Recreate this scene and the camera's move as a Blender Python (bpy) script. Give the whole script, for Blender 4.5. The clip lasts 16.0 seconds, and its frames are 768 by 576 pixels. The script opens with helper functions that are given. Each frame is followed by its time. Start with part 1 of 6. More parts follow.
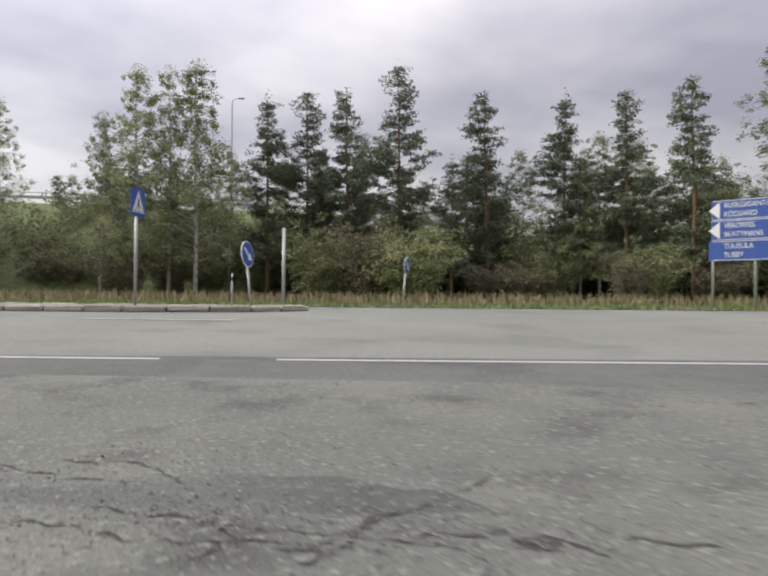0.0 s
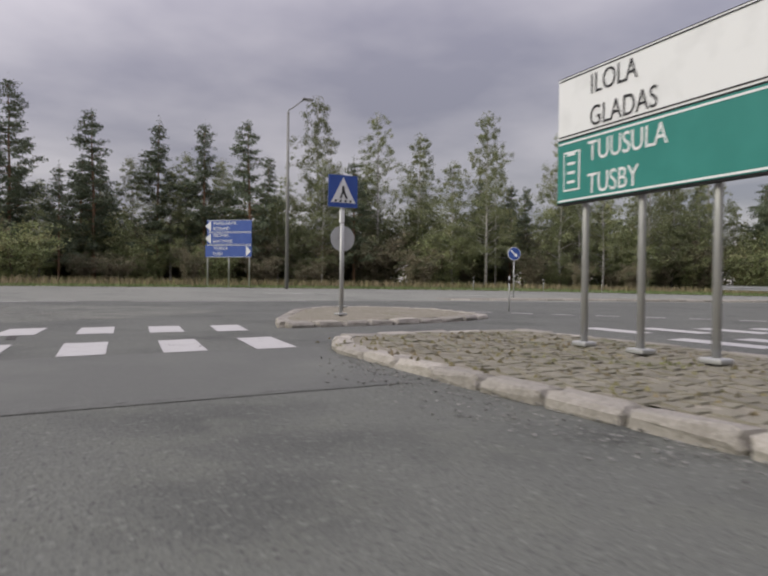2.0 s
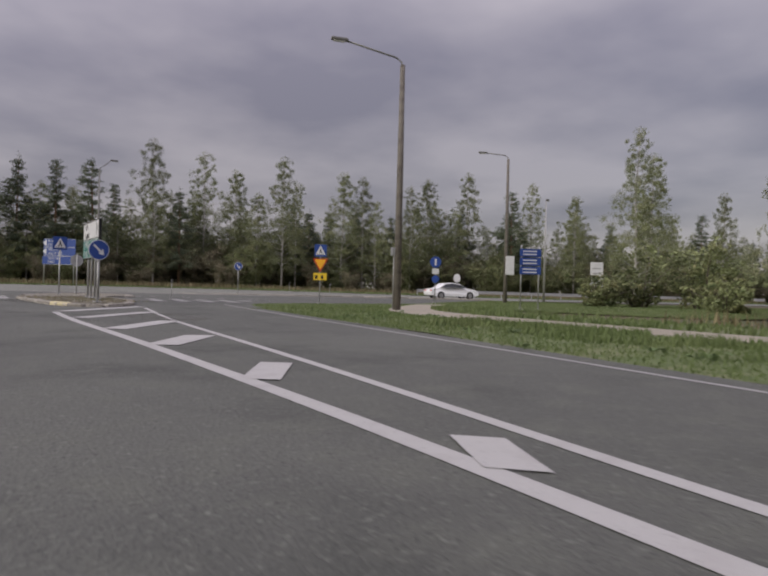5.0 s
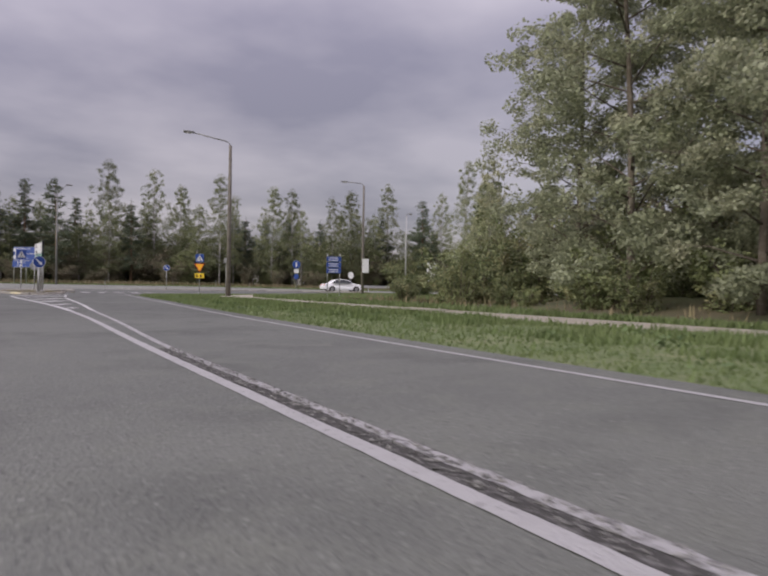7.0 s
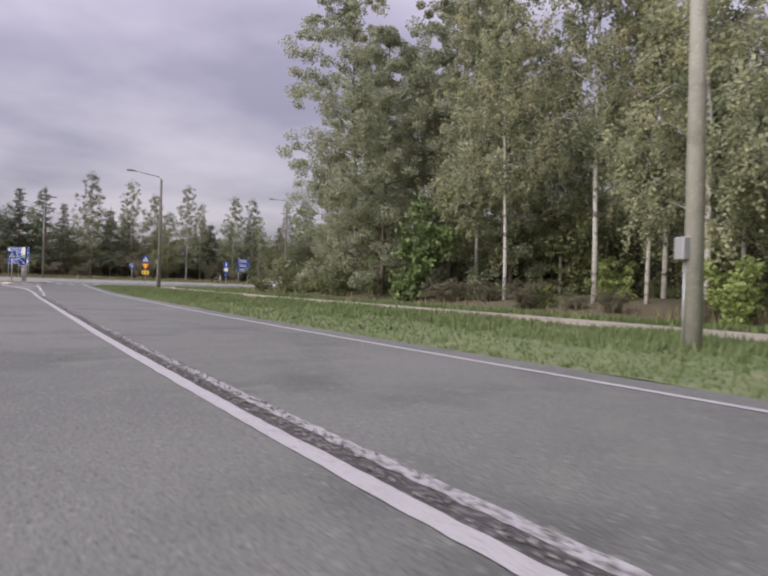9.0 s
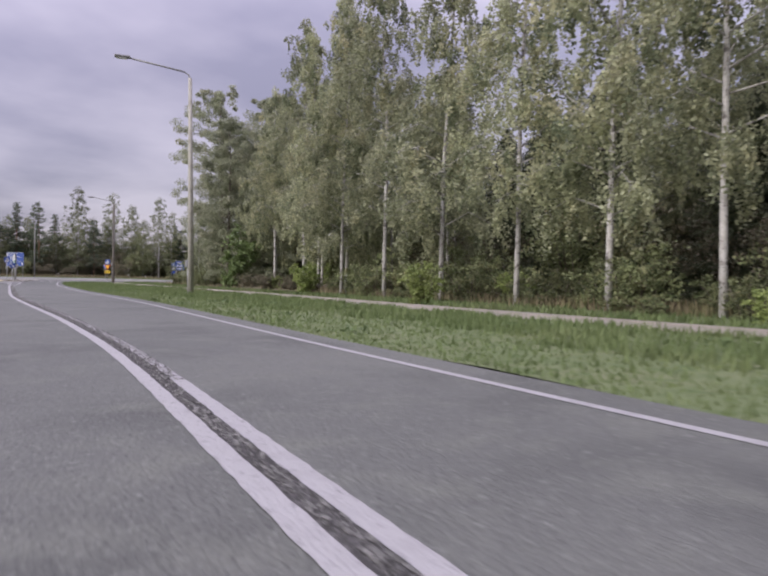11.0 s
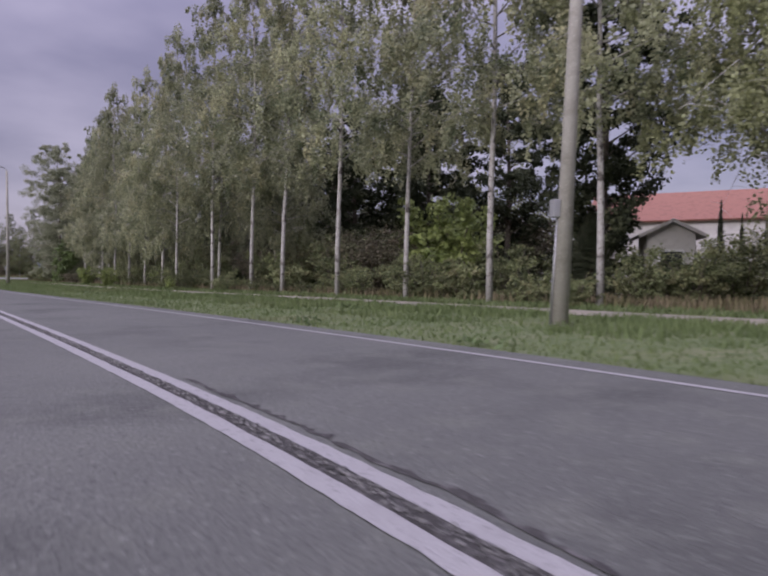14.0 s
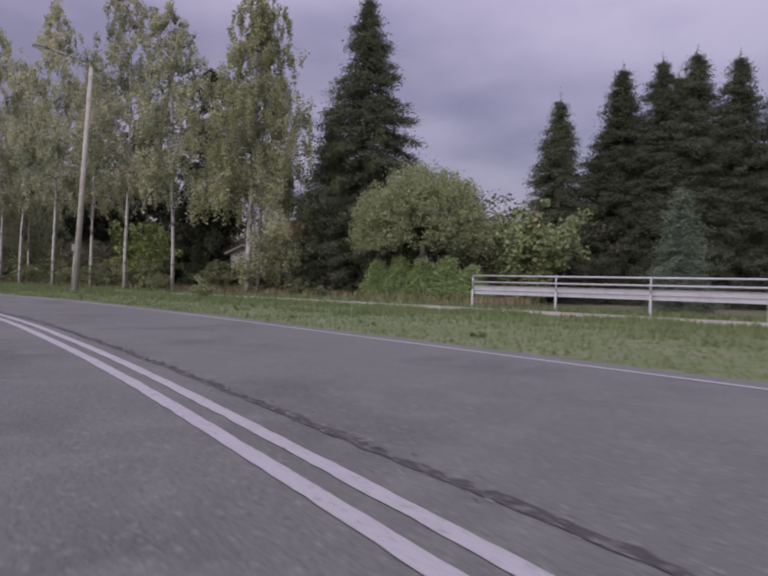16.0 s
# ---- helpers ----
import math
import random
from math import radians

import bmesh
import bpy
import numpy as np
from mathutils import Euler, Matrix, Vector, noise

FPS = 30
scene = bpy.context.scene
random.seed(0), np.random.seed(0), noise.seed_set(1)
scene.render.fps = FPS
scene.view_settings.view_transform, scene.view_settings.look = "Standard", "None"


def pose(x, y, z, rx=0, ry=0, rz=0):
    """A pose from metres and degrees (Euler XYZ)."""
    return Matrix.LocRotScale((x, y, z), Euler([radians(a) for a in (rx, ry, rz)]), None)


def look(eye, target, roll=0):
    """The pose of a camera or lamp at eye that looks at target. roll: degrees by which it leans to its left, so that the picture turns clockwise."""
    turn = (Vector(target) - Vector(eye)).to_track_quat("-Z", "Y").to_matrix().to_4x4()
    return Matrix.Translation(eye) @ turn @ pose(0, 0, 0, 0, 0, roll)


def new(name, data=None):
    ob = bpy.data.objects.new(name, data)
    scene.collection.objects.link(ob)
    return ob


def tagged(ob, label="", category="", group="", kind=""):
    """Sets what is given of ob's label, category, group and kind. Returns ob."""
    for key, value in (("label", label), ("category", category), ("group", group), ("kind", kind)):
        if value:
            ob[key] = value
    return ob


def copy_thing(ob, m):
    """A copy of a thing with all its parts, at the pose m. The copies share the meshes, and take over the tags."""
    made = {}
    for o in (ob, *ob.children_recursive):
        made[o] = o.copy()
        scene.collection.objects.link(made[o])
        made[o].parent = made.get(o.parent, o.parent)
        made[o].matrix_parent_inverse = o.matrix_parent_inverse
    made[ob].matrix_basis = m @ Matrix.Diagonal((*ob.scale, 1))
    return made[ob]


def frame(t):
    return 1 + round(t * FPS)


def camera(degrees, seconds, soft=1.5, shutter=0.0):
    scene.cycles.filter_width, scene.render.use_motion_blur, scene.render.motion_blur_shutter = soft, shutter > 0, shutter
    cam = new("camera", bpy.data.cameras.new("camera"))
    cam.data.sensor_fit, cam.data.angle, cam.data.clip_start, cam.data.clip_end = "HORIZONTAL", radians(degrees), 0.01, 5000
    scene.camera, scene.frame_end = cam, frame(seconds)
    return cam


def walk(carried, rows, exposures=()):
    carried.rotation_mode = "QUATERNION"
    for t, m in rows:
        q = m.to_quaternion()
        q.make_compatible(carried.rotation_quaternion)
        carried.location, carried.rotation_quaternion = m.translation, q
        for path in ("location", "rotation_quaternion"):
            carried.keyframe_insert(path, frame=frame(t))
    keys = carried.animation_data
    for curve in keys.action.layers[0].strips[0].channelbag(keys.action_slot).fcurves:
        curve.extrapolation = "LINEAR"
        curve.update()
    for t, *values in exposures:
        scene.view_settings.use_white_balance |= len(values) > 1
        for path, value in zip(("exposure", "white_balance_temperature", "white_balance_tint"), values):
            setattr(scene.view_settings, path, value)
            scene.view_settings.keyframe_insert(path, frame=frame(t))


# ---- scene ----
cam = camera(61.0, 16.0, soft=2.2, shutter=0.12)
walk(cam, [
    (0.0, pose(7.615, 2.038, 0.775, 90.65, -0.53, -5.86)),
    (0.5, pose(8.948, -1.753, 0.775, 89.58, -0.61, -15.27)),
    (1.0, pose(9.735, -5.678, 0.752, 90.26, 0.45, -22.79)),
    (1.5, pose(9.654, -9.604, 0.763, 90.06, 0.05, -28.96)),
    (2.0, pose(9.442, -13.459, 0.789, 89.49, -0.69, -33.48)),
    (2.5, pose(8.946, -17.240, 0.780, 90.23, -1.29, -36.66)),
    (3.0, pose(8.672, -20.843, 0.776, 90.54, -0.90, -38.10)),
    (3.5, pose(8.312, -24.681, 0.761, 90.30, -0.51, -39.13)),
    (4.0, pose(7.766, -28.585, 0.780, 90.19, -0.85, -40.20)),
    (4.2, pose(7.549, -30.202, 0.774, 90.11, -1.17, -40.62)),
    (6.3, pose(4.198, -47.087, 0.775, 90.18, -0.57, -43.19)),
    (6.5, pose(3.777, -48.966, 0.766, 90.26, -0.46, -43.25)),
    (7.0, pose(2.793, -53.749, 0.775, 89.81, -0.93, -43.40)),
    (7.5, pose(1.761, -58.495, 0.773, 89.66, -1.07, -43.56)),
    (8.0, pose(0.748, -62.905, 0.779, 89.51, -0.83, -43.71)),
    (8.5, pose(-0.172, -67.120, 0.777, 89.71, -0.84, -43.61)),
    (9.0, pose(-0.965, -71.667, 0.779, 89.70, -1.64, -43.40)),
    (9.2, pose(-1.291, -73.492, 0.779, 89.73, -1.68, -43.32)),
    (11.3, pose(-5.841, -97.919, 0.776, 89.19, -0.51, -42.63)),
    (11.5, pose(-6.360, -99.993, 0.774, 89.30, 0.41, -42.84)),
    (12.0, pose(-7.644, -105.170, 0.781, 89.28, 0.22, -43.65)),
    (12.5, pose(-8.972, -110.434, 0.783, 89.34, 0.05, -44.54)),
    (13.0, pose(-10.351, -115.761, 0.777, 89.36, -0.16, -45.83)),
    (13.5, pose(-11.853, -121.001, 0.775, 89.16, -0.10, -47.67)),
    (14.0, pose(-13.545, -126.282, 0.774, 89.27, -0.69, -50.30)),
    (14.5, pose(-15.469, -131.543, 0.772, 89.35, -0.73, -53.23)),
    (15.0, pose(-17.859, -136.736, 0.773, 89.36, -1.39, -57.00)),
    (15.5, pose(-20.484, -141.531, 0.773, 89.51, -1.44, -60.93)),
    (16.0, pose(-23.345, -146.170, 0.781, 89.63, -1.54, -64.58)),
], exposures=[
    (0.0, 0.25, 7000, 7), (0.5, 0.28, 6950, 7), (1.0, 0.08, 6880, 9), (2.5, -0.27, 6860, 12), (4.0, -0.54, 6900, 14), (6.5, -0.4, 6740, 17), (7.5, 0.0, 6700, 18), (9.0, 0.15, 6600, 20), (12.0, 0.12, 6200, 25), (14.0, -0.33, 6090, 30), (16.0, -0.42, 6190, 31),
])

# ---- overcast daylight ----
world = bpy.data.worlds.new("overcast_sky")
scene.world = world
world.use_nodes = True
wn, wl = world.node_tree.nodes, world.node_tree.links
wn.clear()
w_out = wn.new("ShaderNodeOutputWorld")
w_bg = wn.new("ShaderNodeBackground")
w_sky = wn.new("ShaderNodeTexSky")
w_sky.sky_type, w_sky.sun_disc = "NISHITA", False
w_sky.sun_elevation, w_sky.sun_rotation = radians(26), radians(-86)
w_co = wn.new("ShaderNodeTexCoord")
w_sep = wn.new("ShaderNodeSeparateXYZ")
wl.new(w_co.outputs["Generated"], w_sep.inputs[0])


def wmath(op, a, b):
    n = wn.new("ShaderNodeMath")
    n.operation = op
    for i, v in enumerate((a, b)):
        if isinstance(v, (int, float)):
            n.inputs[i].default_value = v
        else:
            wl.new(v, n.inputs[i])
    return n.outputs[0]


def wmix(f, a, b):
    n = wn.new("ShaderNodeMix")
    n.data_type = "RGBA"
    for k, v in ((0, f), (6, a), (7, b)):
        if isinstance(v, (int, float, tuple)):
            n.inputs[k].default_value = v
        else:
            wl.new(v, n.inputs[k])
    return n.outputs[2]


# cloud deck: a plane of noise seen in perspective, brighter towards the zenith
up = wmath("MAXIMUM", w_sep.outputs[2], 0.0)
den = wmath("ADD", up, 0.16)
w_com = wn.new("ShaderNodeCombineXYZ")
wl.new(wmath("DIVIDE", w_sep.outputs[0], den), w_com.inputs[0])
wl.new(wmath("DIVIDE", w_sep.outputs[1], den), w_com.inputs[1])
cl = wn.new("ShaderNodeTexNoise")
cl.inputs["Scale"].default_value, cl.inputs["Detail"].default_value, cl.inputs["Roughness"].default_value = 0.9, 5, 0.48
wl.new(w_com.outputs[0], cl.inputs["Vector"])
ramp = wn.new("ShaderNodeValToRGB")
ramp.color_ramp.elements[0].position, ramp.color_ramp.elements[0].color = 0.37, (0.458, 0.422, 0.518, 1)
ramp.color_ramp.elements[1].position, ramp.color_ramp.elements[1].color = 0.61, (0.9, 0.845, 0.922, 1)
wl.new(cl.outputs["Fac"], ramp.inputs[0])
deck = wmix(0.94, w_sky.outputs[0], ramp.outputs[0])
zen = wmath("ADD", wmath("MULTIPLY", wmath("POWER", up, 2.4), 2.5), 0.5)
w_dot = wn.new("ShaderNodeVectorMath")
w_dot.operation = "DOT_PRODUCT"
wl.new(w_co.outputs["Generated"], w_dot.inputs[0])
w_dot.inputs[1].default_value = (-0.6, 0.55, 0.58)
near_sun = wmath("POWER", wmath("MAXIMUM", w_dot.outputs["Value"], 0.0), 2.0)
gl = wmath("MULTIPLY", zen, wmath("ADD", wmath("MULTIPLY", near_sun, 0.5), 0.97))
w_sc = wn.new("ShaderNodeVectorMath")
w_sc.operation = "SCALE"
wl.new(deck, w_sc.inputs[0])
wl.new(gl, w_sc.inputs["Scale"])
wl.new(w_sc.outputs[0], w_bg.inputs["Color"])
w_bg.inputs["Strength"].default_value = 0.95
wl.new(w_bg.outputs[0], w_out.inputs[0])

sun = new("sun", bpy.data.lights.new("sun", "SUN"))
sun.data.energy, sun.data.angle, sun.data.color = 2.3, radians(30), (0.97, 0.985, 0.87)
sun.matrix_world = look((-80, 6, 40), (0, 0, 0))

# ---- materials ----


def mat(name, base, vary=(), rough=0.8, metal=0.0, bump=0.0, bscale=40.0, rand=0.0, island=0.0, spec=0.3, translucent=0.0, grit=0.0, gscale=200.0):
    """Principled paint; vary: (colour, noise scale, low, high) layers over the base; rand/island: value jitter by object or by piece."""
    m = bpy.data.materials.new(name)
    m.use_nodes = True
    n, l = m.node_tree.nodes, m.node_tree.links
    p = n["Principled BSDF"]
    p.inputs["Roughness"].default_value, p.inputs["Metallic"].default_value = rough, metal
    p.inputs["Specular IOR Level"].default_value = spec
    co = n.new("ShaderNodeTexCoord")
    col = n.new("ShaderNodeRGB")
    col.outputs[0].default_value = (*base, 1)
    cur = col.outputs[0]
    for c, sc, lo, hi in vary:
        t = n.new("ShaderNodeTexNoise")
        t.inputs["Scale"].default_value, t.inputs["Detail"].default_value = sc, 5
        l.new(co.outputs["Object"], t.inputs["Vector"])
        r = n.new("ShaderNodeMapRange")
        r.inputs[1].default_value, r.inputs[2].default_value = lo, hi
        l.new(t.outputs["Fac"], r.inputs[0])
        x = n.new("ShaderNodeMix")
        x.data_type = "RGBA"
        l.new(r.outputs[0], x.inputs[0])
        l.new(cur, x.inputs[6])
        x.inputs[7].default_value = (*c, 1)
        cur = x.outputs[2]

    def jitter(cur, src, amount):
        r = n.new("ShaderNodeMapRange")
        r.inputs[3].default_value, r.inputs[4].default_value = 1 - amount, 1 + amount
        l.new(src, r.inputs[0])
        h = n.new("ShaderNodeHueSaturation")
        l.new(r.outputs[0], h.inputs["Value"])
        l.new(cur, h.inputs["Color"])
        return h.outputs[0]
    if rand:
        cur = jitter(cur, n.new("ShaderNodeObjectInfo").outputs["Random"], rand)
    if island:
        cur = jitter(cur, n.new("ShaderNodeNewGeometry").outputs["Random Per Island"], island)
    if grit:
        t = n.new("ShaderNodeTexNoise")
        t.inputs["Scale"].default_value, t.inputs["Detail"].default_value = gscale, 3
        l.new(co.outputs["Object"], t.inputs["Vector"])
        cur = jitter(cur, t.outputs["Fac"], grit)
    l.new(cur, p.inputs["Base Color"])
    if bump:
        t = n.new("ShaderNodeTexNoise")
        t.inputs["Scale"].default_value, t.inputs["Detail"].default_value = bscale, 6
        l.new(co.outputs["Object"], t.inputs["Vector"])
        b = n.new("ShaderNodeBump")
        b.inputs["Strength"].default_value, b.inputs["Distance"].default_value = bump, 0.02
        l.new(t.outputs["Fac"], b.inputs["Height"])
        l.new(b.outputs[0], p.inputs["Normal"])
    if translucent:
        tr = n.new("ShaderNodeBsdfTranslucent")
        l.new(cur, tr.inputs["Color"])
        mx = n.new("ShaderNodeMixShader")
        mx.inputs[0].default_value = translucent
        l.new(p.outputs[0], mx.inputs[1])
        l.new(tr.outputs[0], mx.inputs[2])
        l.new(mx.outputs[0], n["Material Output"].inputs[0])
    return m


M = dict(
    asphalt=mat("worn_asphalt", (0.105, 0.109, 0.098), [((0.131, 0.136, 0.120), 0.22, 0.42, 0.66), ((0.077, 0.080, 0.072), 0.6, 0.5, 0.68), ((0.125, 0.130, 0.112), 2.2, 0.5, 0.7), ((0.183, 0.189, 0.169), 24, 0.57, 0.74), ((0.058, 0.061, 0.056), 32, 0.57, 0.72), ((0.231, 0.239, 0.215), 70, 0.64, 0.76)], rough=0.8, bump=0.7, bscale=45, grit=0.3, gscale=90),
    # worn_asphalt with every tone lowered by about a sixth
    darker_asphalt=mat("darker_worn_asphalt", (0.088, 0.091, 0.082), [((0.108, 0.112, 0.099), 0.22, 0.42, 0.66), ((0.064, 0.067, 0.06), 0.6, 0.5, 0.68), ((0.105, 0.109, 0.094), 2.2, 0.5, 0.7), ((0.158, 0.163, 0.145), 24, 0.57, 0.74), ((0.048, 0.051, 0.046), 32, 0.57, 0.72), ((0.2, 0.206, 0.186), 70, 0.64, 0.76)], rough=0.8, bump=0.7, bscale=45, grit=0.3, gscale=90),
    pale_asphalt=mat("pale_worn_asphalt", (0.164, 0.168, 0.148), [((0.193, 0.198, 0.174), 0.2, 0.42, 0.65), ((0.125, 0.131, 0.116), 0.5, 0.52, 0.72), ((0.241, 0.244, 0.215), 20, 0.58, 0.74), ((0.087, 0.089, 0.080), 28, 0.58, 0.7)], rough=0.85, bump=0.6, bscale=45, grit=0.3, gscale=90),
    line_paint=mat("worn_line_paint", (0.315, 0.31, 0.305), [((0.28, 0.275, 0.27), 5, 0.5, 0.75), ((0.17, 0.168, 0.165), 30, 0.6, 0.7)], rough=0.8, bump=0.5, bscale=70),
    pebble=mat("loose_grit", (0.15, 0.148, 0.138), rough=0.95, island=0.65),
    sett=mat("mossy_sett_stone", (0.175, 0.163, 0.128), [((0.13, 0.13, 0.085), 2.5, 0.48, 0.68), ((0.24, 0.22, 0.18), 18, 0.55, 0.75)], rough=0.95, bump=0.8, bscale=30, rand=0.16),
    maple_leaf=mat("maple_leaf", (0.215, 0.265, 0.12), [((0.27, 0.2, 0.12), 0.7, 0.55, 0.72), ((0.15, 0.17, 0.085), 1.4, 0.5, 0.7)], rough=0.7, island=0.4, translucent=0.3),
    young_maple_leaf=mat("young_maple_leaf", (0.165, 0.225, 0.085), [((0.115, 0.165, 0.06), 1.2, 0.45, 0.7)], rough=0.6, island=0.3, translucent=0.32),
    herb_leaf=mat("verge_herb_leaf", (0.12, 0.165, 0.07), [((0.09, 0.135, 0.055), 3, 0.45, 0.7)], rough=0.7, island=0.4, translucent=0.25),
    gravelly=mat("broken_asphalt", (0.12, 0.124, 0.11), [((0.148, 0.151, 0.131), 0.7, 0.45, 0.65), ((0.077, 0.079, 0.071), 1.6, 0.52, 0.7), ((0.213, 0.219, 0.192), 26, 0.57, 0.7), ((0.068, 0.070, 0.062), 34, 0.58, 0.7)], rough=0.95, bump=0.8, bscale=45, grit=0.35, gscale=80),
    path=mat("gravel_path", (0.3, 0.27, 0.215), [((0.26, 0.24, 0.2), 1.2, 0.45, 0.7), ((0.34, 0.32, 0.29), 30, 0.55, 0.8)], rough=0.95, bump=0.5, bscale=80),
    paint=mat("road_paint", (0.385, 0.38, 0.37), [((0.34, 0.33, 0.32), 4, 0.5, 0.75), ((0.25, 0.245, 0.24), 34, 0.62, 0.74)], rough=0.7, bump=0.3, bscale=90),
    paint_worn=mat("worn_road_paint", (0.31, 0.305, 0.3), [((0.15, 0.147, 0.145), 18, 0.53, 0.62), ((0.2, 0.198, 0.195), 1.5, 0.52, 0.75)], rough=0.8, bump=0.5, bscale=60),
    crack=mat("crumbled_crack", (0.052, 0.05, 0.047), [((0.13, 0.126, 0.12), 22, 0.54, 0.64)], rough=1.0, bump=1.0, bscale=35),
    kerb=mat("granite_kerb", (0.265, 0.248, 0.218), [((0.19, 0.175, 0.15), 9, 0.5, 0.72), ((0.35, 0.33, 0.3), 40, 0.55, 0.75), ((0.14, 0.13, 0.1), 26, 0.62, 0.74)], rough=0.95, bump=0.9, bscale=26, rand=0.2),
    kerb_yellow=mat("faded_yellow_kerb", (0.5, 0.44, 0.26), [((0.36, 0.33, 0.28), 7, 0.5, 0.65)], rough=0.85, bump=0.4, bscale=50, rand=0.1),
    island=mat("weedy_stone_paving", (0.175, 0.16, 0.125), [((0.13, 0.125, 0.08), 4, 0.5, 0.68), ((0.34, 0.31, 0.26), 14, 0.55, 0.75)], rough=0.95, bump=0.9, bscale=16),
    grass_soil=mat("grassy_soil", (0.116, 0.146, 0.065), [((0.165, 0.175, 0.095), 0.8, 0.45, 0.7), ((0.075, 0.11, 0.038), 4, 0.5, 0.7)], rough=1.0, bump=0.8, bscale=25),
    forest_soil=mat("forest_floor", (0.13, 0.11, 0.07), [((0.08, 0.095, 0.045), 0.25, 0.42, 0.62), ((0.11, 0.09, 0.055), 2.2, 0.5, 0.75)], rough=1.0, bump=0.9, bscale=8),
    blade=mat("grass_blade", (0.134, 0.18, 0.07), [((0.168, 0.206, 0.088), 0.35, 0.45, 0.7), ((0.108, 0.15, 0.056), 1.3, 0.5, 0.7), ((0.162, 0.174, 0.083), 0.14, 0.58, 0.74)], rough=0.8, island=0.22, translucent=0.3),
    drygrass=mat("dry_grass_blade", (0.205, 0.17, 0.105), [((0.14, 0.15, 0.06), 0.8, 0.45, 0.7)], rough=0.9, island=0.4, translucent=0.2),
    galv=mat("galvanised_steel", (0.36, 0.365, 0.36), [((0.38, 0.38, 0.37), 9, 0.5, 0.75)], rough=0.5, metal=0.55, bump=0.05),
    rail=mat("weathered_guard_rail", (0.4, 0.405, 0.41), [((0.33, 0.33, 0.325), 5, 0.5, 0.75)], rough=0.5, metal=0.35),
    wood=mat("weathered_pole_wood", (0.335, 0.325, 0.28), [((0.25, 0.24, 0.2), 3, 0.45, 0.7), ((0.46, 0.43, 0.38), 25, 0.55, 0.8)], rough=0.9, bump=0.5, bscale=30),
    darkwood=mat("dark_pole", (0.16, 0.145, 0.125), [((0.1, 0.09, 0.08), 4, 0.45, 0.7)], rough=0.9, bump=0.3),
    blue=mat("blue_sign_face", (0.024, 0.064, 0.26), [((0.036, 0.082, 0.29), 3, 0.45, 0.75)], rough=0.45, spec=0.4),
    white=mat("white_sign_face", (0.6, 0.61, 0.615), [((0.52, 0.53, 0.535), 3, 0.5, 0.8)], rough=0.5),
    green=mat("green_sign_face", (0.022, 0.165, 0.142), [((0.03, 0.195, 0.168), 2, 0.45, 0.75)], rough=0.45),
    black=mat("black_sign_print", (0.02, 0.02, 0.022), rough=0.6),
    yellow=mat("yellow_sign_face", (0.72, 0.5, 0.04), rough=0.5),
    orange=mat("yield_sign_face", (0.8, 0.4, 0.03), rough=0.5),
    red=mat("red_sign_rim", (0.5, 0.05, 0.03), rough=0.5),
    signback=mat("grey_sign_back", (0.36, 0.37, 0.37), [((0.28, 0.28, 0.28), 5, 0.5, 0.75)], rough=0.6, metal=0.3),
    lamp_head=mat("lamp_housing", (0.19, 0.19, 0.18), rough=0.5, metal=0.4),
    lens=mat("lamp_glass", (0.6, 0.6, 0.58), rough=0.2),
    birch_bark=mat("birch_bark", (0.44, 0.428, 0.4), [((0.1, 0.09, 0.08), 2.6, 0.54, 0.62), ((0.34, 0.325, 0.29), 9, 0.48, 0.66), ((0.12, 0.11, 0.1), 14, 0.6, 0.68)], rough=0.85, bump=0.3, bscale=20, rand=0.1),
    pine_bark=mat("pine_bark", (0.2, 0.12, 0.075), [((0.1, 0.075, 0.06), 5, 0.45, 0.7)], rough=0.95, bump=0.8, bscale=18),
    dark_bark=mat("dark_bark", (0.12, 0.1, 0.08), [((0.2, 0.18, 0.15), 6, 0.5, 0.7)], rough=0.95, bump=0.7, bscale=18),
    birch_leaf=mat("birch_leaf", (0.375, 0.395, 0.245), [((0.48, 0.455, 0.27), 0.4, 0.49, 0.7), ((0.16, 0.19, 0.11), 0.9, 0.48, 0.64)], rough=0.6, island=0.3, rand=0.2, translucent=0.5),
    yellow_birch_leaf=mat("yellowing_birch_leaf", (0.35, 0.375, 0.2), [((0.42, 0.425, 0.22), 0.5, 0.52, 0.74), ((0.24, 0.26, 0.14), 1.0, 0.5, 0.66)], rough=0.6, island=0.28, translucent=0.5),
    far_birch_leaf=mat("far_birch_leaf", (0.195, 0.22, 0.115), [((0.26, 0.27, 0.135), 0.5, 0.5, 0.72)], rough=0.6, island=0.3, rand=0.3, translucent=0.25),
    patch=mat("smooth_asphalt_patch", (0.097, 0.100, 0.091), [((0.116, 0.120, 0.107), 0.6, 0.45, 0.65), ((0.145, 0.150, 0.134), 26, 0.6, 0.75)], rough=0.8, bump=0.4, bscale=50, grit=0.2, gscale=100),
    aspen_leaf=mat("aspen_leaf", (0.305, 0.33, 0.215), [((0.4, 0.4, 0.28), 0.7, 0.5, 0.7)], rough=0.55, island=0.26, rand=0.15, translucent=0.4),
    pine_needle=mat("pine_needle", (0.1, 0.125, 0.08), [((0.13, 0.15, 0.09), 0.8, 0.5, 0.7)], rough=0.75, island=0.4, rand=0.18, translucent=0.12),
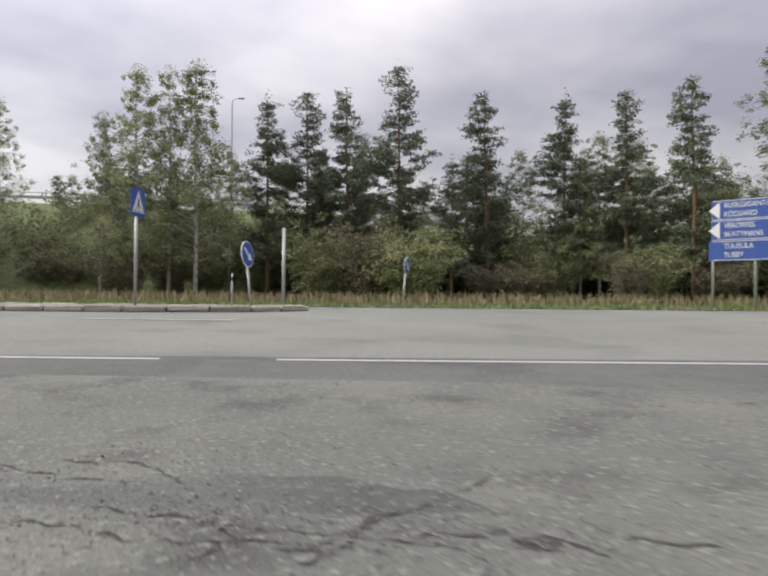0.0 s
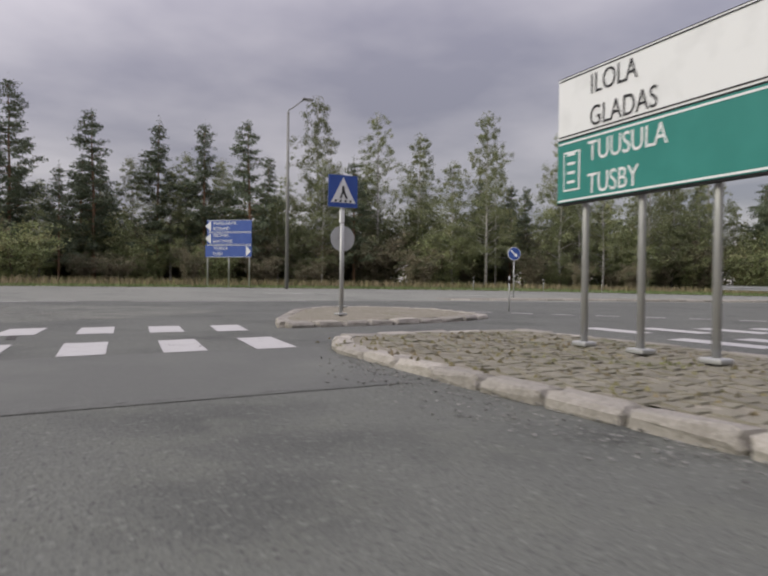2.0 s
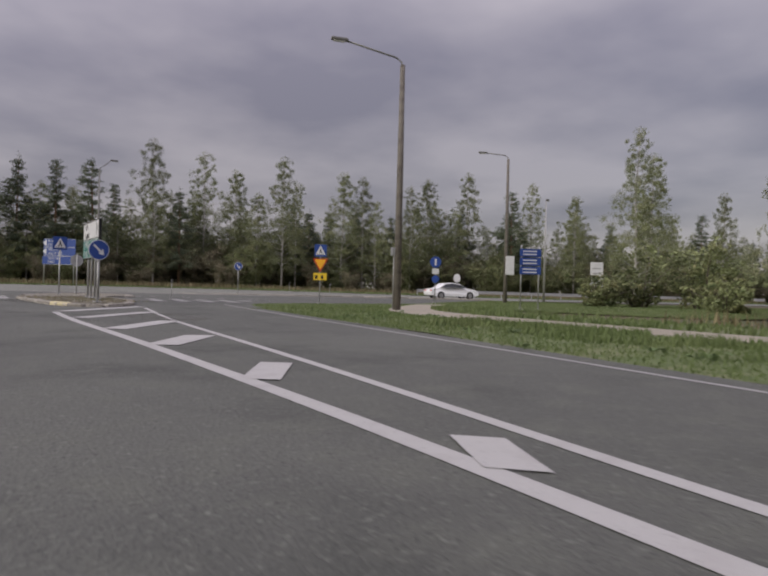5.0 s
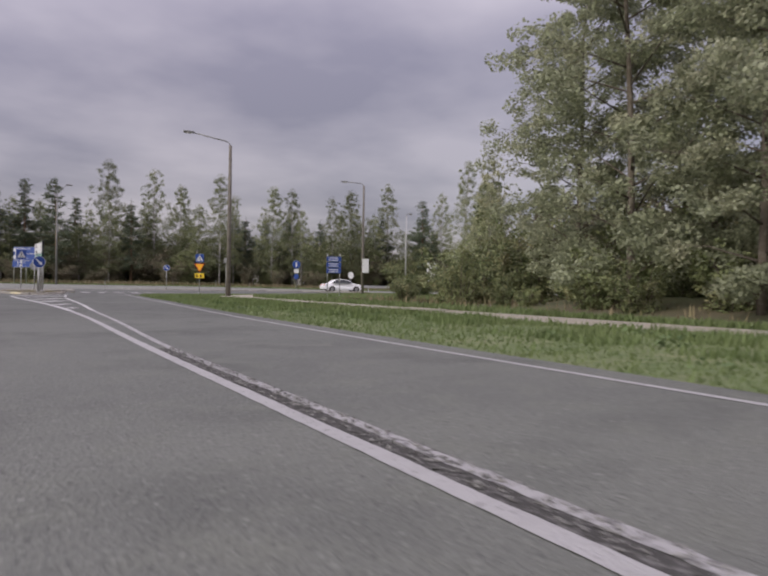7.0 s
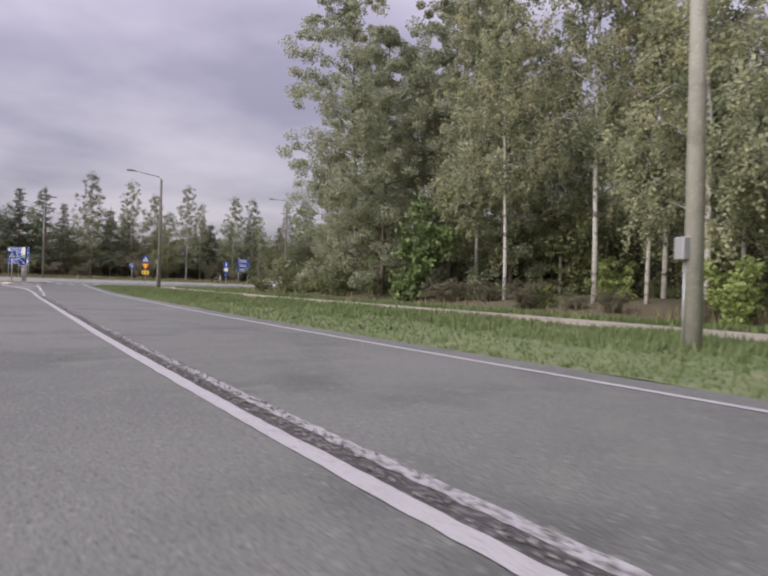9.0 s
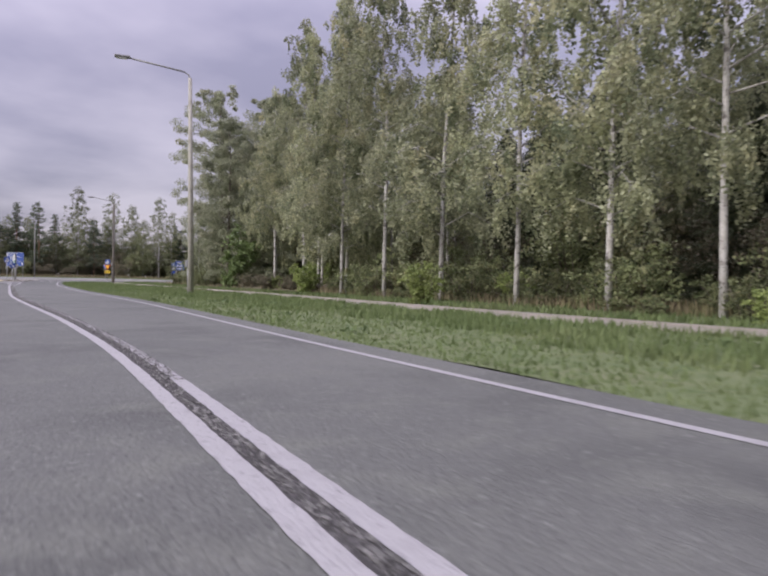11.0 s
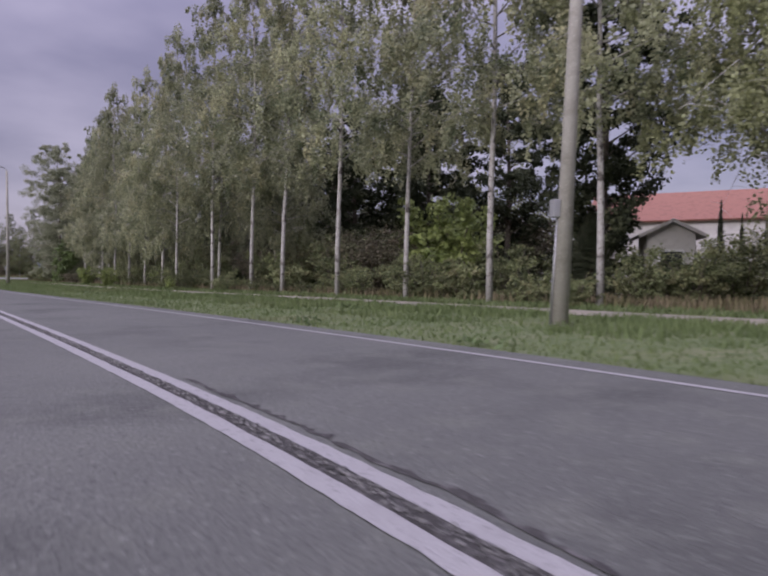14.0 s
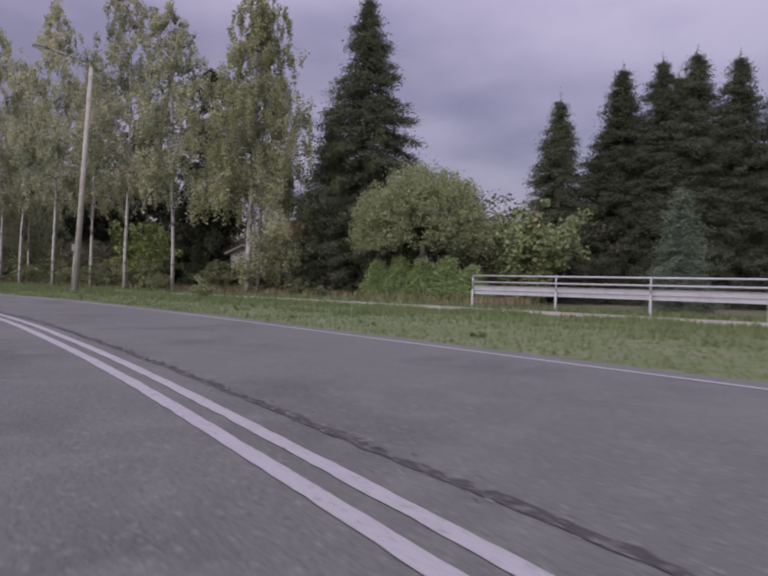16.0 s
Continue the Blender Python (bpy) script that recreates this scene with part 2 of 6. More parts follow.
    spruce_needle=mat("spruce_needle", (0.068, 0.082, 0.048), [((0.095, 0.107, 0.06), 0.9, 0.5, 0.7)], rough=0.85, island=0.25, rand=0.15, translucent=0.1, spec=0.15),
    blue_needle=mat("blue_spruce_needle", (0.125, 0.165, 0.118), [((0.09, 0.125, 0.08), 1.5, 0.45, 0.7)], rough=0.85, spec=0.15, island=0.25, translucent=0.1),
    shrub_leaf=mat("shrub_leaf", (0.185, 0.21, 0.1), [((0.25, 0.22, 0.12), 0.6, 0.48, 0.7), ((0.075, 0.105, 0.045), 1.5, 0.5, 0.7)], rough=0.7, island=0.42, rand=0.3, translucent=0.25),
    brown_leaf=mat("brown_undergrowth_leaf", (0.15, 0.132, 0.088), [((0.1, 0.115, 0.062), 0.7, 0.45, 0.65)], rough=0.85, island=0.42, rand=0.25, translucent=0.2),
    yellow_leaf=mat("yellow_green_leaf", (0.27, 0.325, 0.11), [((0.18, 0.24, 0.08), 1.2, 0.45, 0.7)], rough=0.6, island=0.4, rand=0.15, translucent=0.32),
    willow_leaf=mat("willow_leaf", (0.26, 0.295, 0.15), [((0.17, 0.2, 0.09), 0.8, 0.48, 0.7)], rough=0.7, island=0.35, translucent=0.28),
    thuja_leaf=mat("thuja_leaf", (0.23, 0.31, 0.12), [((0.15, 0.22, 0.075), 2, 0.45, 0.7)], rough=0.75, island=0.4, translucent=0.2),
    white_car=mat("white_car_paint", (0.75, 0.76, 0.77), rough=0.25, spec=0.6),
    glass=mat("dark_window_glass", (0.03, 0.035, 0.04), rough=0.08, spec=0.6),
    rubber=mat("tyre_rubber", (0.025, 0.025, 0.025), rough=0.85),
    alloy=mat("wheel_alloy", (0.45, 0.45, 0.46), rough=0.35, metal=0.8),
    plaster=mat("pale_house_wall", (0.62, 0.6, 0.57), [((0.52, 0.5, 0.48), 1.5, 0.5, 0.75)], rough=0.9),
    board=mat("grey_board_wall", (0.5, 0.49, 0.46), [((0.4, 0.39, 0.36), 4, 0.5, 0.75)], rough=0.9),
    rooftile=mat("red_roof_tile", (0.3, 0.145, 0.11), [((0.24, 0.12, 0.09), 3, 0.5, 0.7)], rough=0.85, bump=0.3),
    roofgrey=mat("grey_roof_felt", (0.42, 0.41, 0.39), rough=0.9),
)

# ---- mesh helpers ----


def obj(name, me, material, parent=None, label=""):
    me.materials.clear()
    me.materials.append(material)
    ob = new(name, me)
    ob.parent = parent
    return tagged(ob, label) if label else ob


def part(name, bm, material, parent=None, label="", smooth=False):
    me = bpy.data.meshes.new(name)
    bm.to_mesh(me)
    bm.free()
    if smooth:
        me.polygons.foreach_set("use_smooth", [True] * len(me.polygons))
    return obj(name, me, material, parent, label)


def thing(name, m, label, category, group=""):
    ob = new(name)
    ob.matrix_world = m
    return tagged(ob, label, category, group)


def pydata(name, v, f, material, parent=None, label="", smooth=False):
    me = bpy.data.meshes.new(name)
    me.from_pydata(np.asarray(v).tolist(), [], f if isinstance(f, list) else np.asarray(f).tolist())
    if smooth:
        me.polygons.foreach_set("use_smooth", [True] * len(me.polygons))
    return obj(name, me, material, parent, label)


def box(bm, c, s, m=None, bevel=0.0):
    g = bmesh.ops.create_cube(bm, size=1.0, matrix=(m or Matrix()) @ Matrix.Translation(c) @ Matrix.Diagonal((*s, 1)))
    if bevel:
        es = list({e for v in g["verts"] for e in v.link_edges})
        bmesh.ops.bevel(bm, geom=es, offset=bevel, segments=2, affect="EDGES", profile=0.5)
    return bm


def tube_data(pts, radii, n=8):
    """Rings along a polyline."""
    pts = [Vector(p) for p in pts]
    v, f = [], []
    for i, p in enumerate(pts):
        d = (pts[min(i + 1, len(pts) - 1)] - pts[max(i - 1, 0)]).normalized()
        a = d.orthogonal().normalized() if abs(d.z) < 0.99 else Vector((1, 0, 0))
        b = d.cross(a).normalized()
        for k in range(n):
            t = 2 * math.pi * k / n
            v.append(tuple(p + (a * math.cos(t) + b * math.sin(t)) * radii[i]))
    for i in range(len(pts) - 1):
        for k in range(n):
            f.append((i * n + k, i * n + (k + 1) % n, (i + 1) * n + (k + 1) % n, (i + 1) * n + k))
    f.append(tuple(range(n))[::-1])
    f.append(tuple(range((len(pts) - 1) * n, len(pts) * n)))
    return v, f


def tube(name, pts, radii, material, parent=None, n=10, label=""):
    if isinstance(radii, (int, float)):
        radii = [radii] * len(pts)
    v, f = tube_data(pts, radii, n)
    return pydata(name, v, f, material, parent, label, smooth=True)


def smooth01(x):
    x = min(1.0, max(0.0, x))
    return x * x * (3 - 2 * x)


def gz(x, y):
    """Height of the ground: the main road lies a little higher than the side road."""
    return 0.4 * smooth01((y - 3) / 20)


# ---- plan: x of each line as a function of y along the side road ----


def curve(points):
    ys = np.array([p[0] for p in points][::-1], float)
    xs = np.array([p[1] for p in points][::-1], float)
    d = np.arange(ys[0], ys[-1], 0.5)
    raw = np.interp(d, ys, xs)
    k = np.hanning(17)
    k /= k.sum()
    pad = np.concatenate([raw[0] - (raw[8:0:-1] - raw[0]), raw, raw[-1] - (raw[-2:-10:-1] - raw[-1])])
    sm = np.convolve(pad, k, "valid")
    return lambda y: float(np.interp(y, d, sm))


near_line = curve([(-10, 12.90), (-16, 11.80), (-22, 10.64), (-28, 9.83), (-34, 8.88), (-40, 7.60), (-46, 6.11), (-52, 4.74), (-58, 3.36), (-64, 1.98), (-70, 0.68), (-76, -0.38), (-82, -1.38), (-88, -2.58), (-94, -4.18), (-100, -5.60), (-106, -7.07), (-112, -8.53), (-118, -10.01), (-124, -11.58), (-130, -13.68), (-136, -16.29), (-142, -19.49), (-148, -23.17), (-154, -26.87), (-160, -30.60)])
gore_far = curve([(-10, 16.50), (-13, 15.54), (-18, 13.99), (-23, 12.40), (-28, 11.16), (-32, 10.15), (-36, 9.00), (-39, 8.24), (-42, 7.54), (-60, 3.45)])


def far_line(y):
    """The second centre line keeps its distance from the first; north of it the gore opens."""
    opened = smooth01((y + 47) / 9)
    return gore_far(y) * opened + (near_line(y) + 0.22 + 0.02 * smooth01((-120 - y) / 20)) * (1 - opened)


edge_line = curve([(-10, 19.89), (-16, 17.98), (-22, 16.11), (-28, 14.39), (-34, 12.55), (-40, 10.80), (-46, 9.26), (-52, 7.81), (-58, 6.37), (-64, 5.09), (-70, 3.95), (-76, 2.71), (-82, 1.22), (-88, -0.29), (-94, -1.66), (-100, -2.84), (-106, -4.08), (-112, -5.25), (-118, -6.55), (-124, -7.98), (-130, -9.84), (-136, -12.23), (-142, -15.02), (-148, -17.81), (-154, -20.61), (-160, -23.43)])
path_line = curve([(-12, 31.00), (-16, 25.50), (-19, 22.00), (-22, 20.40), (-28, 19.15), (-34, 17.90), (-40, 16.67), (-46, 15.48), (-52, 14.35), (-58, 13.25), (-64, 12.01), (-70, 10.51), (-76, 8.93), (-82, 7.44), (-88, 6.13), (-94, 5.08), (-100, 4.20), (-106, 3.39), (-112, 2.47), (-118, 1.37), (-124, 0.09), (-130, -1.33), (-136, -2.85), (-142, -4.42), (-148, -6.00), (-154, -7.58), (-160, -9.16)])


def ribbon(name, left, right, y0, y1, z, material, step=1.0, cols=1, kind="structure", label="", parent=None, bulge=None):
    """A sheet between two curves x(y), from y0 down to y1."""
    n = max(2, int(abs(y1 - y0) / step) + 1)
    v, f = [], []
    for i in range(n):
        y = y0 + (y1 - y0) * i / (n - 1)
        a, b = left(y), right(y)
        for c in range(cols + 1):
            u = c / cols
            x = a + (b - a) * u
            v.append((x, y, z + gz(x, y) + (bulge(u, x, y) if bulge else 0)))
    w = cols + 1
    for i in range(n - 1):
        for c in range(cols):
            f.append((i * w + c, (i + 1) * w + c, (i + 1) * w + c + 1, i * w + c + 1))
    ob = pydata(name, v, f, material, parent, smooth=True)
    return tagged(ob, label, kind=kind) if parent is None else ob


def sheet(name, poly, z, material, label="", thick=0.0, kind="structure", parent=None):
    bm = bmesh.new()
    fc = bm.faces.new([bm.verts.new((x, y, z + gz(x, y))) for x, y in poly])
    if fc.normal.z < 0:
        fc.normal_flip()
    bmesh.ops.triangulate(bm, faces=bm.faces[:])
    bmesh.ops.subdivide_edges(bm, edges=bm.edges[:], cuts=9, use_grid_fill=True)
    for v in bm.verts:
        v.co.z = z + gz(v.co.x, v.co.y)
    ob = part(name, bm, material, parent)
    return tagged(ob, label, kind=kind) if parent is None else ob


def path_w(y):
    return 2.3 + .5 * smooth01((-118 - y) / 14)

# ---- ground, roads, lines ----
main_road = [(-160, 31), (-80, 24), (-20, 17.6), (5.2, 15.0), (21.5, 13.7), (37.5, 10.4), (52, 4.6), (72, -4), (102, -20), (162, -54)]
mx, my = [p[0] for p in main_road], [p[1] for p in main_road]


def main_y(x):
    return float(np.interp(x, mx, my))


def ground_sheet():
    """One sheet to the horizon, finer near the roads."""
    a = np.concatenate([[-1500, -700, -350, -200], np.arange(-120, 161, 8), [220, 350, 700, 1500]])
    b = np.concatenate([[-1500, -700, -350, -220], np.arange(-180, 101, 6), [140, 220, 350, 700, 1500]])
    v = [(x, y, gz(x, y) - 0.07) for y in b for x in a]
    w = len(a)
    f = [(j * w + i, j * w + i + 1, (j + 1) * w + i + 1, (j + 1) * w + i) for j in range(len(b) - 1) for i in range(w - 1)]
    return tagged(pydata("ground", v, f, M["forest_soil"], smooth=True), "brown and green forest floor and rough ground", kind="structure")


ground_sheet()


def main_sheet(name, o0, o1, z, material, label, x0=-160, x1=160, kind="structure", parent=None, step=2.0):
    n = int((x1 - x0) / step) + 1
    v, f = [], []
    for i in range(n):
        x = x0 + (x1 - x0) * i / (n - 1)
        for o in (o0, (o0 + o1) / 2, o1):
            y = main_y(x) + o
            v.append((x, y, z + gz(x, y)))
    for i in range(n - 1):
        for c in range(2):
            f.append((i * 3 + c, (i + 1) * 3 + c, (i + 1) * 3 + c + 1, i * 3 + c + 1))
    return tagged(pydata(name, v, f, material, parent, smooth=True), label, kind=kind)


main_sheet("road_main", -7.0, 7.2, 0.0, M["pale_asphalt"], "pale worn asphalt main road")
main_sheet("verge_main", 7.2, 11.5, 0.03, M["grass_soil"], "strip of rough grass beside the main road")
ribbon("road_side", lambda y: near_line(y) - 5.4, lambda y: edge_line(y) + 0.5, -40.6, -159, 0.004, M["asphalt"], cols=3, label="worn grey asphalt side road")
ribbon("road_side_old", lambda y: near_line(y) - 5.4, lambda y: edge_line(y) + 0.5, -9.0, -40.6, 0.004, M["darker_asphalt"], cols=3, label="darker asphalt at the mouth of the side road")
sheet("road_junction", [(-0.79, 9.74), (-0.44, -1.76), (1.98, -7.16), (5.09, -8.86), (13.03, -9.23), (14.15, -11.78), (18.51, -17.46), (19.52, -14.52), (23.11, -12.77), (26.18, -13.79), (30.19, -12.11), (38.26, -7.83), (47.8, -3.2), (47.24, 6.36)], 0.008, M["darker_asphalt"], "worn asphalt of the junction mouth")
ribbon("verge_west", lambda y: near_line(y) - 14, lambda y: near_line(y) - 5.4, -12, -159, 0.0, M["grass_soil"], cols=2, label="grass verge beside the side road")


def verge_bulge(u, x, y):
    return 0.05 * math.sin(math.pi * min(1, u * 1.05)) + 0.03 * noise.noise((x * 0.5, y * 0.5, 0))


ribbon("verge_east", lambda y: edge_line(y) + 0.5, lambda y: path_line(y), -17, -159, 0.0, M["grass_soil"], cols=8, label="mown green grass verge between road and path", bulge=verge_bulge)
ribbon("verge_path_side", lambda y: path_line(y) + path_w(y), lambda y: path_line(y) + path_w(y) + 2.0, -15, -159, 0.0, M["grass_soil"], cols=3, label="strip of grass between path and woods", bulge=lambda u, x, y: 0.06 * u + 0.04 * noise.noise((x, y, 3)))
ribbon("wood_bank", lambda y: path_line(y) + path_w(y) + 1.2, lambda y: path_line(y) + path_w(y) + 9, -38, -68, 0.012, M["forest_soil"], cols=7, label="bare brown bank under the trees", bulge=lambda u, x, y: .55 * smooth01(u * 1.3) * smooth01((-38 - y) / 4) * smooth01((y + 68) / 5) + .05 * noise.noise((x * .7, y * .7, 3)))
ribbon("footpath", lambda y: path_line(y), lambda y: path_line(y) + path_w(y), -13, -159, 0.014, M["path"], cols=3, label="pale gravelly asphalt foot and cycle path")
sheet("grass_corner", [(18.6, -17.3), (18.9, -15.6), (19.8, -13.7), (20.8, -12.6), (23.0, -11.9), (24.4, -11.8), (26.8, -12.2), (30.2, -12.1), (38.26, -7.83), (47.8, -3.2), (54.99, -13.9), (45.07, -40.72), (37.39, -32.02), (30.31, -25.84), (28.96, -17.88), (25.42, -18.16), (21.12, -20.6)], 0.0118, M["grass_soil"], "mown grass of the junction corner")


def branch_path():
    pts = [(16.98, -39.42), (20.0, -38.26), (24.24, -36.99), (30.4, -35.97), (40.77, -33.44), (65.83, -21.72)]
    v = [(x, y + o, 0.03) for x, y in pts for o in (-1.0, 1.0)]
    f = [(2 * i, 2 * i + 2, 2 * i + 3, 2 * i + 1) for i in range(len(pts) - 1)]
    tagged(pydata("footpath_branch", v, f, M["path"]), "pale gravel path branching off into the woods", kind="structure")


branch_path()
sheet("patch_broken", [(1.45, 6.35), (4.09, 8.08), (9.3, 7.3), (14.64, 5.38), (15.09, 2.46), (12.84, 0.38), (9.55, -0.69), (4.78, 0.12), (1.78, 2.95)], 0.0098, M["gravelly"], "patch of broken gravelly asphalt")


sheet("patch_smooth", [(5.09, -8.99), (12.43, -9.34), (12.63, -8.17), (13.1, -6.5), (5.46, -6.15)], 0.0096, M["patch"], "smoother darker asphalt patch beyond the crossing")


def quad_mark(name, pts, material, label, z=0.0132):
    bm = bmesh.new()
    vs = [bm.verts.new((x, y, z + gz(x, y))) for x, y in pts]
    fc = bm.faces.new(vs)
    bm.normal_update()
    if fc.normal.z < 0:
        fc.normal_flip()
    return tagged(part(name, bm, material), label, "road marking", kind="structure")


def stripe(x, y, w, ln, lean, group):
    """A zebra bar with slightly ragged ends."""
    r = random.Random(int(x * 100 + y * 10))
    j = lambda s: r.uniform(-s, s)
    pts = [(x + j(.02), y + j(.03)), (x + w * .5, y + j(.03)), (x + w + j(.02), y + j(.03)), (x + w + lean + j(.02), y + ln + j(.03)), (x + w * .5 + lean, y + ln + j(.03)), (x + lean + j(.02), y + ln + j(.03))]
    tagged(quad_mark("zebra_bar", pts, M["paint"], "worn white painted zebra crossing bar"), group=group)


for i in range(8):
    stripe(5.95 + 0.98 * i, -2.84 - 0.14 * i, 0.5, 1.32, 0.3, "zebra crossing bars")
for i in range(7):
    stripe(6.15 + 1.03 * i, -6.0 - 0.08 * i, 0.5, 1.45, 0.3, "zebra crossing bars")


def ragged(y, k):
    """Crumbled edge of a painted line."""
    return 0.009 * noise.noise((y * 7, k * 5.3, 0)) + 0.006 * noise.noise((y * 19, k * 3.1, 0)) - 0.012 * max(0, noise.noise((y * 2.1, k * 9.7, 0)) - .25)


# painted gore between the lanes: outline lines and slanting bars
ribbon("line_gore_near", lambda y: near_line(y) - 0.08, lambda y: near_line(y) + 0.08, -19.2, -36, 0.009, M["paint"], step=0.5, label="white painted line of the gore")
ribbon("line_gore_far", lambda y: far_line(y) - 0.06, lambda y: far_line(y) + 0.06, -16.6, -36, 0.009, M["paint"], step=0.5, label="white painted line of the gore")
for pts in (((11.2, -18.8), (11.55, -19.05), (14.72, -16.0), (14.45, -15.68)), ((10.75, -21.9), (11.03, -22.2), (13.55, -19.7), (13.23, -19.45)), ((10.19, -25.42), (10.49, -25.71), (12.34, -23.76), (12.0, -23.45)), ((9.69, -28.45), (10.05, -28.69), (11.19, -27.46), (10.81, -27.22)), ((9.21, -31.68), (9.45, -31.91), (10.19, -30.98), (9.96, -30.75)), ((8.74, -34.61), (8.92, -34.85), (9.27, -34.32), (9.09, -34.09))):
    quad_mark("gore_bar", pts, M["paint"], "white painted slanting gore bar")
ribbon("line_centre_near", lambda y: near_line(y) - 0.06 + ragged(y, 1), lambda y: near_line(y) + 0.056 + ragged(y, 2), -36, -159, 0.009, M["line_paint"], step=0.07, label="solid white centre line, slightly worn")
ribbon("line_centre_far", lambda y: far_line(y) - 0.04 + 2 * ragged(y, 3), lambda y: far_line(y) + 0.05 + 1.5 * ragged(y, 4), -36, -90, 0.009, M["paint_worn"], step=0.06, label="solid white centre line, crumbling and worn")
ribbon("line_centre_far_fresh", lambda y: far_line(y) - 0.052 + ragged(y, 5), lambda y: far_line(y) + 0.056 + ragged(y, 6), -90, -159, 0.009, M["line_paint"], step=0.07, label="solid white centre line")
ribbon("line_edge", lambda y: edge_line(y) - 0.05, lambda y: edge_line(y) + 0.05, -13.4, -159, 0.009, M["line_paint"], step=0.5, label="thin white edge line")
ribbon("seam", lambda y: near_line(y) + 0.05 + 0.02 * noise.noise((0, y * 3, 1)), lambda y: far_line(y) - 0.04 + 0.04 * noise.noise((0, y * 2.3, 5)), -46.5, -127, 0.0075, M["crack"], step=0.25, label="dark crumbling joint between the centre lines")
stray_off = curve([(-118, .06), (-126, .04), (-131, .03), (-133.5, .02), (-134.5, .06), (-135.5, .16), (-136.5, .17), (-139.5, .12), (-141, .2), (-143, .2), (-145, .27), (-146.5, .35), (-152, .52), (-160, .7)])


def stray(y):
    return far_line(y) + 0.07 + stray_off(y)


ribbon("seam_stray", lambda y: stray(y) + 0.03 * noise.noise((0, y * 1.7, 9)) + 0.03 * noise.noise((0, y * 7, 2)), lambda y: stray(y) + 0.03 * noise.noise((0, y * 1.7, 9)) + max(0.004, 0.035 + 0.05 * smooth01((-134 - y) / 6) + 0.06 * noise.noise((0, y * 3.1, 4)) + 0.07 * noise.noise((0, y * 12, 7))), -122, -159, 0.0085, M["crack"], step=0.05, label="ragged crack beside the centre lines")

for x in np.arange(-60, 120, 9.0):
    x = float(x)
    if x < 4 or x > 16:
        main_sheet("line_main_dash", -0.06, 0.06, 0.012, M["paint"], "white dash on the main road", x, x + 3.0, step=1.0)
for a, b in ((-30, 6.0), (7.2, 12.6), (14.2, 20.2)):
    main_sheet("line_main_near", -6.0, -5.88, 0.014, M["paint"], "white edge line of the main road", a, b, step=1.0)
main_sheet("line_main_far", 6.3, 6.42, 0.014, M["paint"], "white edge line of the main road", -120, 150)
for i in range(4):
    stripe(17.86 + 0.95 * i, -9.28 - 0.48 * i, 0.47, 1.4, 0.15, "zebra crossing bars")
for i in range(5):
    stripe(18.59 + 0.95 * i, -6.98 - 0.48 * i, 0.47, 1.25, 0.15, "zebra crossing bars")
for i in range(9):
    x = 20.65 + 0.55 * i - 0.02 * max(0, i - 5) ** 2
    y = 0.91 - 0.92 * i
    quad_mark("give_way_dash", [(x, y), (x + 0.25, y - 0.5), (x + 0.42, y - 0.42), (x + 0.17, y + 0.08)], M["paint"], "short white dash at the junction mouth")


def crack(x0, y0, x1, y1, w, seed, label="dark crack across the asphalt"):
    r = random.Random(seed)
    n = max(6, int(math.hypot(x1 - x0, y1 - y0) / 0.05))
    v, f = [], []
    L = math.hypot(x1 - x0, y1 - y0)
    px, py = -(y1 - y0) / L, (x1 - x0) / L
    for i in range(n + 1):
        u = i / n
        o = 0.10 * noise.noise((i * 0.1, seed, 0)) + 0.06 * noise.noise((i * 0.42, seed, 3)) + 0.014 * r.uniform(-1, 1)
        ww = w * (0.15 + 0.5 * math.sin(math.pi * (0.08 + 0.84 * u))) * max(0.06, 0.6 + 1.3 * noise.noise((i * .45, seed, 7))) * r.uniform(0.2, 1.3) * 0.38
        x, y = x0 + (x1 - x0) * u + px * o, y0 + (y1 - y0) * u + py * o
        v += [(x - px * ww, y - py * ww, 0.0138 + gz(x, y)), (x + px * ww, y + py * ww, 0.0138 + gz(x, y))]
    for i in range(n):
        f.append((2 * i, 2 * i + 2, 2 * i + 3, 2 * i + 1))
    tagged(pydata("road_crack", v, f, M["crack"]), label, "crack", kind="structure")


